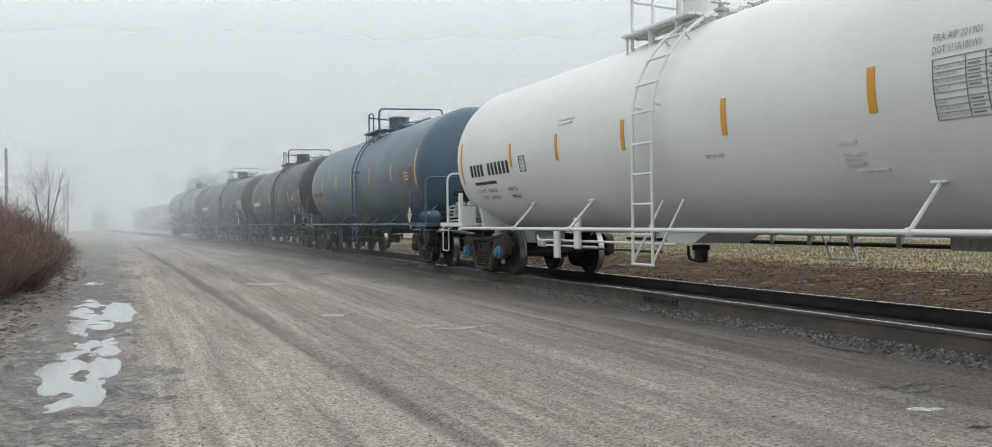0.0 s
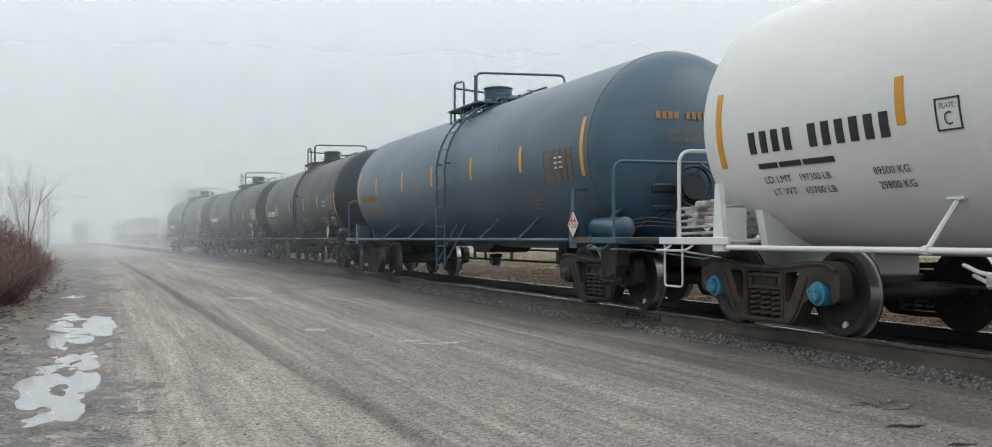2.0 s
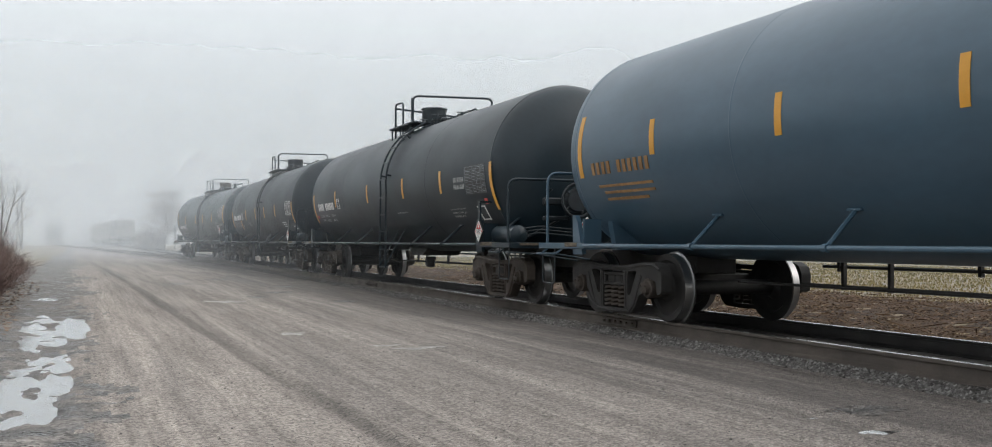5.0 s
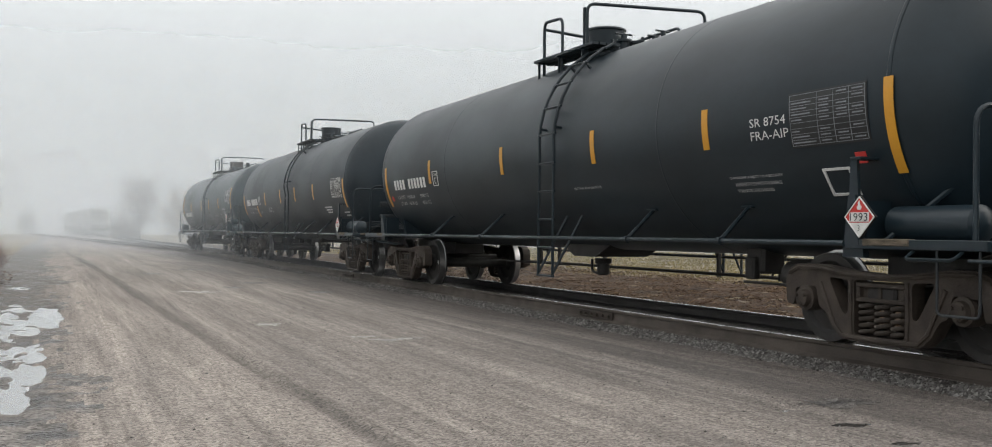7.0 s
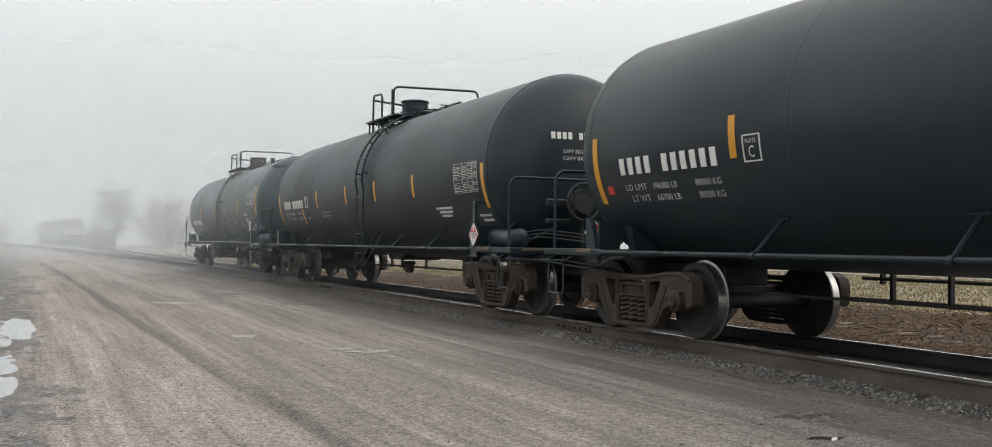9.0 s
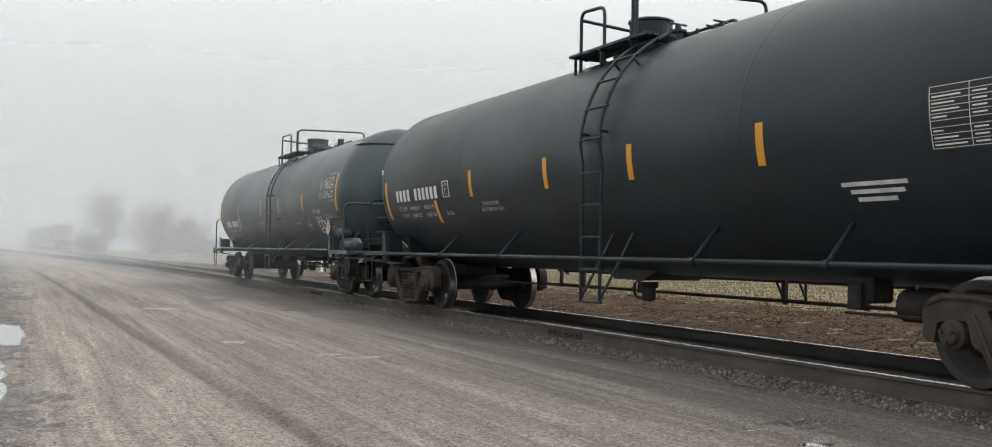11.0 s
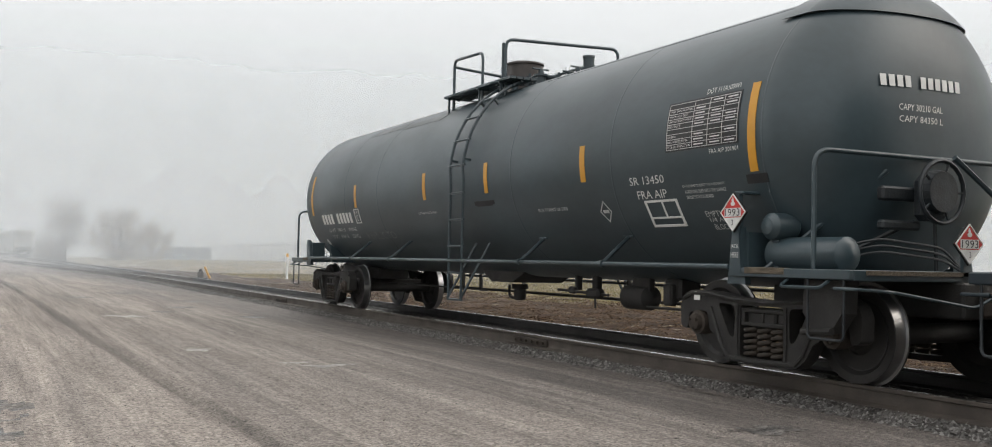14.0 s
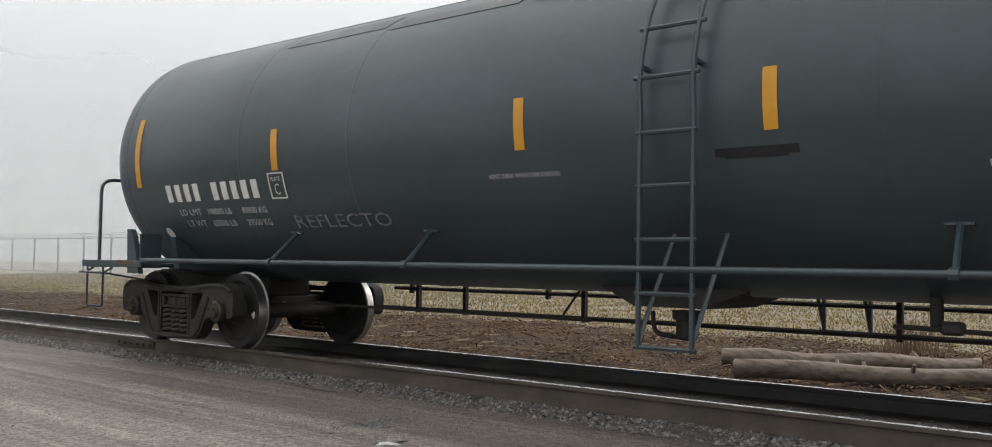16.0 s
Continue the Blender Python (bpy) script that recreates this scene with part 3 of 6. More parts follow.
def cast_plate(outline, holes, x0, x1):
    """A plate in y and z with holes through it, its outer edges softened."""
    g = Geo()
    bm = bmesh.new()
    loops = []
    for poly in [outline] + holes:
        vs = [bm.verts.new((x0, a, b)) for a, b in poly]
        loops.append([bm.edges.new((vs[k], vs[(k + 1) % len(vs)])) for k in range(len(vs))])
    bmesh.ops.triangle_fill(bm, use_beauty=True, edges=[e for l in loops for e in l])
    front = [v for v in bm.verts]
    bm.verts.index_update()
    vs = [v.co[:] for v in front]
    fs = [[v.index for v in f.verts] for f in bm.faces]
    bm.free()
    n = len(vs)
    g.add(vs + [(x1, b, c) for a, b, c in vs], fs + [[k + n for k in f[::-1]] for f in fs])
    o = 0
    for poly in [outline] + holes:
        m = len(poly)
        for k in range(m):
            a, b = o + k, o + (k + 1) % m
            g.f.append((a, b, b + n, a + n))
            g.mi.append(0)
        o += m
    return g


def cast_side(x0, x1):
    """A cast side frame: arched top, windows beside the spring opening, a jaw over each axle box."""
    half = [(0.0, 0.655), (0.40, 0.675), (0.72, 0.715), (1.00, 0.715), (1.12, 0.665), (1.17, 0.57), (1.16, 0.36), (1.06, 0.33), (1.03, 0.50), (0.76, 0.52), (0.72, 0.34), (0.64, 0.31),
            (0.55, 0.17), (0.44, 0.085), (0.0, 0.07)]
    outline = rounded(half + [(-a, b) for a, b in half[-2:0:-1]], 0.035)
    win = [(0.355, 0.595), (0.60, 0.61), (0.42, 0.30), (0.36, 0.30)]
    holes = [rounded(win, 0.05), rounded([(-a, b) for a, b in win], 0.05), rounded([(-0.285, 0.13), (0.285, 0.13), (0.285, 0.60), (-0.285, 0.60)], 0.04)]
    g = cast_plate(outline, holes, x0, x1)
    # flanges round the windows and along the arms, proud of the casting
    for sgn in (-1, 1):
        g.tube([(x0, sgn * a, b) for a, b in ((1.12, 0.63), (0.98, 0.685), (0.72, 0.685), (0.40, 0.645), (0.0, 0.63))], 0.020, 6)
        g.tube([(x0, sgn * a, b) for a, b in ((0.70, 0.56), (0.52, 0.20), (0.42, 0.115), (0.0, 0.10))], 0.022, 6)
        g.tube([(x0, sgn * a, b) for a, b in ((0.315, 0.60), (0.32, 0.30), (0.31, 0.13))], 0.018, 6)
    return g


def truck(car, y, tidy):
    """A two-axle truck: bolster with its side frames, springs, caps and wheelsets."""
    frame_mat = M["rust"] if tidy else M["grime"]
    bol = part("truck", Geo().box(-1.05, 1.05, -0.16, 0.16, 0.40, 0.55, 0.02).box(-0.25, 0.25, -0.25, 0.25, 0.55, 0.66, 0.02), M["grime"], car, origin=(0, 0, 0))
    bol.location = Vector((0, y, 0)) * K
    g = cast_side(-1.07, -0.93)
    near = part("side_frame", g, frame_mat, bol)
    far = again(near, bol)
    far.rotation_euler = (0, 0, math.pi)
    coil = [(math.cos(a) * 0.070, math.sin(a) * 0.070, 0.14 + 0.27 * a / (2 * math.pi * 5)) for a in [i * math.pi / 5 for i in range(51)]]
    spring = None
    for x in (-1.0, 1.0):
        for k in (-0.18, 0.0, 0.18):
            if spring is None:
                spring = part("spring", Geo().tube(coil, 0.019, 6), M["rust"], bol, smooth=60)
                spring.location = Vector((x, k, 0)) * K
            else:
                again(spring, bol).location = Vector((x, k, 0)) * K
    wedge = Geo().box(-1.02, -0.92, -0.26, 0.26, 0.42, 0.585, 0.01)
    for a, b, c, d in ((-0.275, 0.275, 0.415, 0.45), (-0.275, 0.275, 0.54, 0.575), (-0.275, -0.23, 0.45, 0.54), (0.23, 0.275, 0.45, 0.54), (-0.02, 0.02, 0.45, 0.54)):
        wedge.box(-1.065, -1.0, a, b, c, d, 0.006)
    again(part("bolster_end", wedge, frame_mat, bol), bol).rotation_euler = (0, 0, math.pi)
    cap = None
    for s in (-1, 1):
        for e in (-HWB, HWB):
            if cap is None:
                cg = Geo().turn([(-0.17, 0.05), (-0.165, 0.075), (-0.12, 0.085), (-0.115, 0.115), (-0.02, 0.12), (0.05, 0.11)], "x", (0, 0, 0), 16)
                for b in range(3):
                    a = b * 2.094 + 0.5
                    cg.turn([(-0.185, 0.016), (-0.16, 0.018)], "x", (0, 0.055 * math.cos(a), 0.055 * math.sin(a)), 6, None)
                cap = part("bearing_cap", cg, M["cap_blue"] if tidy == 2 else M["rust"], bol, smooth=40)
                c = cap
            else:
                c = again(cap, bol)
            c.location = Vector((s * 0.98, e, WR)) * K
            if s > 0:
                c.rotation_euler = (0, 0, math.pi)
    shoe = None
    for s in (-1, 1):
        for e in (-HWB + 0.46, HWB - 0.46):
            if shoe is None:
                shoe = part("brake_shoe", Geo().box(-0.05, 0.05, -0.035, 0.035, -0.16, 0.16, 0.012), M["grime"], bol)
                c = shoe
            else:
                c = again(shoe, bol)
            c.location = Vector((s * 0.7525, e, WR)) * K
    sets = []
    for e in (-HWB, HWB):
        w = wheelset(bol) if not WHEELS else again(WHEELS[0], bol)
        WHEELS.append(w)
        w.location = Vector((0, e, WR)) * K
        sets.append((w, e))
    return sets


WHEELS = []


def wheelset(parent):
    g = Geo()
    for s in (-1, 1):
        prof = [(0.10, 0.09), (0.095, 0.13), (0.045, 0.17), (0.035, 0.30), (0.065, 0.335), (0.068, 0.402), (0.062, 0.407), (-0.045, WR + 0.001), (-0.050, 0.435), (-0.068, 0.435), (-0.070, 0.335), (-0.03, 0.30), (-0.03, 0.16), (-0.09, 0.12), (-0.09, 0.09)]
        prof = [(s * a, r) for a, r in prof]
        mi = [0] * 6 + [1, 1] + [0] * 6
        g.turn(prof if s > 0 else prof, "x", (s * 0.7525, 0, 0), 40, mi)
        # chalked inspection mark on the face
        g.box(s * 0.7525 + s * 0.05 - 0.012, s * 0.7525 + s * 0.05 + 0.022, 0.20, 0.25, 0.18, 0.24, 0, 2)
    g.turn([(-1.0, 0.07), (-0.66, 0.09), (0.66, 0.09), (1.0, 0.07)], "x", (0, 0, 0), 12)
    return part("wheelset", g, [M["wheel"], M["tread"], M["mark_grey"]], parent, smooth=35)


def placard(parent, loc, normal_y, size=0.16):
    """A diamond hazard sign on its holder."""
    s = size
    holder = part("placard_holder", Geo().prism([(0, -s * 1.08), (s * 1.08, 0), (0, s * 1.08), (-s * 1.08, 0)], 0.006, 0.02), M["grime"], parent)
    bands = ([(0, s), (s * 0.72, s * 0.28), (-s * 0.72, s * 0.28)], [(-s * 0.72, s * 0.28), (s * 0.72, s * 0.28), (s, 0), (s * 0.72, -s * 0.28), (-s * 0.72, -s * 0.28), (-s, 0)], [(-s * 0.72, -s * 0.28), (s * 0.72, -s * 0.28), (0, -s)])
    for p, m, lab in ((bands[0], "red", "red upper field"), (bands[1], "red", "red middle band"), (bands[2], "mark_white", "white lower field")):
        part("placard_field", Geo().prism(p, -0.002, 0.006), M[m], holder, lab)
    rim = Geo()
    for a, b in (((0, s), (s, 0)), ((s, 0), (0, -s)), ((0, -s), (-s, 0)), ((-s, 0), (0, s))):
        rim.tube([(-0.004, *a), (-0.004, *b)], 0.006, 4)
    part("placard_rim", rim, M["mark_white"], holder)
    part("number_field", Geo().prism([(-s * 0.66, -s * 0.23), (s * 0.66, -s * 0.23), (s * 0.66, s * 0.23), (-s * 0.66, s * 0.23)], -0.008, -0.002), M["mark_white"], holder)
    vs, fs = LETTERS["1993"]
    part("lettering", Geo().add([(-0.011, s * 0.6 - s * 1.2 * u, -s * 0.2 + s * 0.4 * v) for u, v in vs], fs), M["mark_black"], holder)
    vs, fs = LETTERS["3"]
    part("lettering", Geo().add([(-0.011, s * 0.07 - s * 0.14 * u, -s * 0.70 + s * 0.3 * v) for u, v in vs], fs), M["mark_black"], holder)
    flame = [(0.0, 0.82), (0.10, 0.66), (0.06, 0.58), (0.17, 0.50), (0.10, 0.36), (-0.10, 0.36), (-0.17, 0.48), (-0.06, 0.60)]
    part("flame_sign", Geo().prism([(a * s, b * s) for a, b in flame], -0.008, -0.002), M["mark_white"], holder)
    holder.location = Vector(loc) * K
    if normal_y:
        holder.rotation_euler = (0, 0, radians(90))
    return holder


def data_table(car, y0, y1, z0, z1, ink, back, rows=9, worded=False):
    """A stencilled panel ruled into rows and columns."""
    if back:
        part("data_panel", patch(Geo(), y0 + 0.02, y1 - 0.02, z0 - 0.02, z1 + 0.02, 0.005), back, car)
    g, h = Geo(), (z1 - z0) / rows
    t = 0.0038
    for i in range(rows + 1):
        patch(g, y0, y1, z0 + h * i - t / 2, z0 + h * i + t / 2, 0.008, 1)
    for u in (0, 0.38, 0.60, 0.80, 1.0):
        y = y0 + (y1 - y0) * u
        patch(g, y + t / 2, y - t / 2, z0, z1, 0.0085, 6)
    part("ruled_table", g, ink, car)
    names = ("STUB SILL INSPECTION", "BILL INSPECTION", "LINING", "", "PRD VALVE", "SERVICE EQUIPMENT", "THICKNESS TEST", "TANK QUALIFICATION", "")
    g = Geo()
    for i in range(rows):
        a, b = z0 + h * (i + 0.30), z0 + h * (i + 0.72)
        if i < len(names) and names[i]:
            if worded:
                words_on_tank(g, names[i], y0 - 0.02, y0 + (y1 - y0) * min(0.36, 0.02 * len(names[i]) + 0.02), a, b, 0.009)
            else:
                patch(g, y0 - 0.02, y0 + (y1 - y0) * min(0.015 * len(names[i]) + 0.03, 0.34), a + h * 0.1, b - h * 0.1, 0.009, 1)
        for u in (0.41, 0.64, 0.84):
            if (i * 7 + int(u * 10)) % 5 and i not in (3,):
                w = 0.13
                patch(g, y0 + (y1 - y0) * u, y0 + (y1 - y0) * (u + w), a + h * 0.1, b - h * 0.1, 0.009, 1)
    part("table_text", g, ink, car)


def stretch_front(car, ext):
    """Lengthens a car ahead of its middle."""
    for o in car.children:
        if o.location.y < -2.8 * K:
            o.location.y -= ext * K
        else:
            for ob in (o, *o.children):
                for v in ob.data.vertices:
                    if v.co.y < -2.8 * K:
                        v.co.y -= ext * K


def tank_car(body, y, label, ladder=(-0.30, -0.72), style=None, tidy=0, twin_vent=False):
    """A stub-sill tank car, its near side at -x and its brake end at -y; returns it and its wheelsets."""
    global R
    st = style or {}
    R = st.get("R", 1.385)
    car = new("tank_car")
    car.empty_display_size = 0.5
    paint = M[body]
    trim = st.get("trim", paint)
    bz = st.get("bar_z", 0.91)
    # tank with its heads
    end = st.get("end", END)
    dep, prof = 0.62, []
    for i in range(11):
        a = math.pi / 2 * i / 10
        prof.append((-st.get("front", 6.62) - dep * math.cos(a), R * math.sin(a) ** 0.8))
    prof += [(yy, R) for yy in (-4.4, -2.2, 0, 2.2, 4.4)]
    for i in range(11):
        a = math.pi / 2 * i / 10
        prof.append((end + dep * math.sin(a), R * math.cos(a) ** 0.8))
    tank = part("tank", Geo().turn(prof, "y", (0, 0, ZC), 72), paint, car, smooth=30)
    for yy in st.get("seams", (-6.66, -3.3, 3.3, 6.74)):
        part("weld_seam", Geo().turn([(-0.022, R - 0.004), (-0.010, R + 0.0022), (0.010, R + 0.0022), (0.022, R - 0.004)], "y", (0, yy, ZC), 72), paint, tank, smooth=60)
    if st.get("jacket"):
        for ja, jb, ang in st["jacket"]:
            c, d = math.cos(radians(ang)), math.sin(radians(ang))
            q = [(-(R - 0.003) * c + e * d, ZC + (R - 0.003) * d + e * c) for e in (-0.016, 0.016)] + [(-(R + 0.004) * c + e * d, ZC + (R + 0.004) * d + e * c) for e in (0.012, -0.012)]
            part("jacket_seam", Geo().add([(a, ja, b) for a, b in q] + [(a, jb, b) for a, b in q], [(0, 1, 2, 3), (7, 6, 5, 4)] + [(k, k + 4, (k + 1) % 4 + 4, (k + 1) % 4) for k in range(4)]), paint, tank)
    if st.get("brow"):
        # rounded steel brow over the top of the leading head
        nx, nz, zt, zb0 = 28, 10, ZC + R + 0.02, st["brow"]
        g = Geo()

        def dish(x, z, off):
            r = min(math.hypot(x, z - ZC) / (R + 0.03), 0.9999)
            return (x, -6.60 - 0.62 * math.cos(math.asin(min(r ** 1.25, 1.0))) - off, z)
        for layer in (0.032, -0.30):
            for iz in range(nz + 1):
                z = zb0 + (zt - zb0) * iz / nz
                half = math.sqrt(max((R + 0.028) ** 2 - (z - ZC) ** 2, 0.0001))
                for ix in range(nx + 1):
                    u = -1 + 2 * ix / nx
                    g.v.append(dish(half * math.sin(u * math.pi / 2), z, layer))
        w, o2 = nx + 1, (nx + 1) * (nz + 1)
        for iz in range(nz):
            for ix in range(nx):
                a = iz * w + ix
                g.f += [(a, a + 1, a + w + 1, a + w), (o2 + a, o2 + a + w, o2 + a + w + 1, o2 + a + 1)]
        for ix in range(nx):
            a = nz * w + ix
            g.f += [(a, a + 1, o2 + a + 1, o2 + a), (ix + 1, ix, o2 + ix, o2 + ix + 1)]
        for iz in range(nz):
            a, b = iz * w, iz * w + nx
            g.f += [(a + w, a, o2 + a, o2 + a + w), (b, b + w, o2 + b + w, o2 + b)]
        g.mi = [0] * len(g.f)
        part("head_brow", g, paint, car, smooth=40)
    # draft sills and saddles
    for s in (-1, 1):
        g = Geo().box(-0.30, 0.30, min(s * 5.55, s * 7.75), max(s * 5.55, s * 7.75), 0.56, 0.86, 0.02)
        part("draft_sill", g, M["grime"] if body != "white" else paint, car)
        g = Geo()
        p = [(-1.05, 0.86), (1.05, 0.86), (1.12, 1.22), (0.9, 1.10), (0.45, 0.93), (-0.45, 0.93), (-0.9, 1.10), (-1.12, 1.22)]
        n = len(p)
        ya, yb = s * TC - 0.06, s * TC + 0.06
        g.add([(a, ya, b) for a, b in p] + [(a, yb, b) for a, b in p], [tuple(range(n)), tuple(range(2 * n - 1, n - 1, -1))] + [(i, i + n, (i + 1) % n + n, (i + 1) % n) for i in range(n)])
        part("body_bolster", g, trim, car)
        g = Geo().box(-0.11, 0.11, min(s * 7.7, s * 8.12), max(s * 7.7, s * 8.12), 0.58, 0.78, 0.02)
        g.box(-0.17, 0.17, min(s * 8.0, s * 8.22), max(s * 8.0, s * 8.22), 0.52, 0.84, 0.04)
        g.box(-0.22, -0.05, min(s * 8.1, s * 8.3), max(s * 8.1, s * 8.3), 0.55, 0.82, 0.04)
        part("coupler", g, M["rust"], car)
        part("air_hose", Geo().tube(bend([(0.35, s * 7.7, 0.66), (0.38, s * 7.95, 0.60), (0.30, s * 8.12, 0.34), (0.12, s * 8.2, 0.33)], 0.12), 0.026, 8), M["grime"], car)
        # end platform, with its deck, side bars and steps
        deck = part("end_platform", Geo().box(-1.46, 1.46, min(s * 6.42, s * 7.66), max(s * 6.42, s * 7.66), 0.885, 0.915, 0.006)
                    .box(-1.47, -1.42, min(s * 6.3, s * 7.68), max(s * 6.3, s * 7.68), 0.868, 0.945, 0.006)
                    .box(1.42, 1.47, min(s * 6.3, s * 7.68), max(s * 6.3, s * 7.68), 0.868, 0.945, 0.006)
                    .box(-1.42, 1.42, min(s * 7.62, s * 7.68), max(s * 7.62, s * 7.68), 0.86, 0.945, 0.006), trim, car)
        if body != "white":
            part("deck_board", Geo().box(-1.478, -1.40, min(s * 6.50, s * 6.98), max(s * 6.50, s * 6.85), 0.895, 0.95, 0.006), M["deck_wood"], deck, "worn tan board at the deck's edge")
            part("deck_board", Geo().box(-1.30, 1.30, min(s * 7.685, s * 7.70), max(s * 7.685, s * 7.70), 0.905, 0.94), M["deck_wood"], deck, "worn tan board at the deck's edge")
        # uncoupling lever and grab handles below the deck
        part("uncoupling_lever", Geo().tube(bend([(-1.46, s * 7.52, 0.80), (-1.49, s * 7.74, 0.80), (-1.10, s * 7.76, 0.78), (-0.30, s * 7.86, 0.66), (-0.12, s * 7.98, 0.80)], 0.06), 0.013, 6), trim, car, smooth=60)
        part("grab_handle", Geo().tube(bend([(-1.44, s * 7.00, 0.86), (-1.54, s * 7.00, 0.80), (-1.54, s * 7.45, 0.80), (-1.44, s * 7.45, 0.86)], 0.05), 0.013, 6), trim, car, smooth=60)
        for x in (-1.44, 1.44):
            part("step", Geo().tube(bend([(x, s * 7.60, 0.88), (x, s * 7.60, 0.40), (x, s * 7.22, 0.40), (x, s * 7.22, 0.88)], 0.05), 0.0115, 8), trim if body == "white" else M["gear_dark"], car, smooth=60)
        top = 1.90
        for yy in ((st.get("rear_rail", 7.45),) if s > 0 else (st.get("front_rail", 7.56),)):
            part("end_handrail", Geo().tube(bend([(-1.44, s * yy, 0.9), (-1.44, s * yy, top), (1.44, s * yy, top), (1.44, s * yy, 0.9)], 0.16, 6), 0.021, 8), trim, car, smooth=60)
        # tapered jacking posts at the corners
        for x in (-1, 1):
            xa, xb = x * 1.44, x * 1.38
            g = Geo().prism(([(6.62, 0.80), (6.40, 0.80), (6.46, 1.25), (6.50, 1.50), (6.57, 1.50)] if body == "white" else [(6.66, 0.80), (6.40, 0.80), (6.54, 1.22), (6.60, 1.30), (6.68, 1.30)]) if s > 0 else [(s * 6.48, 0.80), (s * 6.24, 0.80), (s * 6.31, 1.30), (s * 6.41, 1.30)], min(xa, xb), max(xa, xb))
            g.box(min(x * 1.15, x * 1.40), max(x * 1.15, x * 1.40), s * 6.45 - 0.02, s * 6.45 + 0.02, 0.86, 1.25)
            part("jacking_post", g, trim, car)
    # running bars with brackets
    for x in (-1, 1):
        part("running_bar", Geo().tube([(x * 1.47, -6.3, bz), (x * 1.47, 6.3, bz)], 0.026, 8), trim, car, smooth=60)
        for yy in st.get("brackets", (3.9, 2.0, -2.4, -4.25)):
            top_y = yy + 0.10
            e = on_tank(top_y, 1.24, 0.0)
            g = Geo().tube([(x * 1.47, yy, bz), (-x * e[0], top_y, 1.25)], 0.022, 6)
            g.box(min(x * 1.09, x * 0.99), max(x * 1.09, x * 0.99), top_y - 0.09, top_y + 0.09, 1.235, 1.26, 0.006)
            g.turn([(-0.03, 0.04), (0.03, 0.04)], "y", (x * 1.47, yy, bz), 8)
            part("bar_bracket", g, trim, car)
    # ladder on the near side, and its mate
    ya, yb = ladder
    for x in (-1, 1):
        def side(pts):
            return [(-x * -1 * abs(p[0]) * 1.0, p[1], p[2]) for p in pts]
        g = Geo()
        for yy in (ya, yb):
            pts = [(-1.47, yy, 0.42), (-1.47, yy, ZC - 0.55), (-1.465, yy, ZC - 0.15)] + arc(3, 66, R + 0.10, yy, 9)
            g.tube(side(pts), 0.020, 6)
            for hz in (0.20, 1.0):
                p = on_tank(yy, ZC + hz, 0.0)
                q = on_tank(yy, ZC + hz, 0.1)
                g.tube(side([p, q]), 0.02, 5)
            g.tube(side([(-1.47, yy, 0.45), (-1.06, yy - 0.03, 1.20)]), 0.018, 5)
        lad = part("ladder", g, trim, car, smooth=50)
        zs = [0.42 + 0.365 * i for i in range(5)]
        for z in zs:
            if z < ZC - 0.05:
                part("rung", Geo().tube(side([(-1.47, ya + 0.03, z), (-1.47, yb - 0.03, z)]), 0.016, 6), trim, lad)
        for a in (5, 19, 33, 47, 60):
            p = (-(R + 0.10) * math.cos(radians(a)), ZC + (R + 0.10) * math.sin(radians(a)))
            part("rung", Geo().tube(side([(p[0], ya + 0.05, p[1]), (p[0], yb - 0.05, p[1])]), 0.016, 6), trim, lad)
    # top walkway, railing and fittings
    top_z = ZC + R
    ly = st.get("loop", 0.85)
    g = Geo()
    for yy in (-0.5, 0.2, ly):
        g.box(-0.84, 0.84, yy - 0.02, yy + 0.02, top_z - 0.045, top_z - 0.022)
        for x in (-0.8, 0.8):
            g.box(x - 0.014, x + 0.014, yy - 0.014, yy + 0.014, ZC + math.sqrt(R * R - 0.64) - 0.03, top_z - 0.03)
    for x in (-0.62, 0.62):
        g.box(x - 0.02, x + 0.02, -0.80, ly + 0.05, top_z - 0.05, top_z - 0.021)
    walkway = part("walkway", g, trim, car)
    plank = None
    for x in (-1, 1):
        for k in range(4):
            if plank is None:
                plank = part("plank", Geo().box(-0.045, 0.045, -0.85, ly + 0.12, top_z - 0.02, top_z + 0.015), trim, walkway)
                q = plank
            else:
                q = again(plank, walkway)
            q.location = Vector((x * (0.46 + 0.11 * k), 0, 0)) * K
    rail_top = top_z + 0.58
    foot = lambda x: ZC + math.sqrt(max(R * R - x * x, 0.1)) - 0.02
    loops = [[(-0.72, 0.26, foot(0.72)), (-0.72, 0.26, rail_top - 0.04), (-0.72, ly, rail_top), (-0.72, ly, foot(0.72))],
             [(-0.72, -0.48, foot(0.72)), (-0.72, -0.48, rail_top + 0.02), (1.02, -0.72, rail_top + 0.02), (1.02, -0.72, foot(1.02))],
             [(0.76, -0.50, foot(0.76)), (0.76, -0.50, rail_top - 0.18), (0.76, ly, rail_top - 0.18), (0.76, ly, foot(0.76))],
             [(-0.72, ly, rail_top - 0.10), (0.76, ly, rail_top - 0.22)],
             [(-0.72, -0.40, foot(0.72)), (-0.72, -0.40, rail_top - 0.02)]]
    for p in loops:
        part("guard_rail", Geo().tube(bend(p, 0.12), 0.023, 8), trim, walkway, smooth=60)
    dome = M["dome"] if body == "slate" else paint
    part("valve_housing", Geo().turn([(-0.12, 0.30), (0.02, 0.30), (0.03, 0.27), (0.42, 0.28), (0.43, 0.30), (0.45, 0.30), (0.47, 0.26), (0.48, 0.0)], "z", (0.05, 0.38, top_z), 28), dome, car, smooth=35)
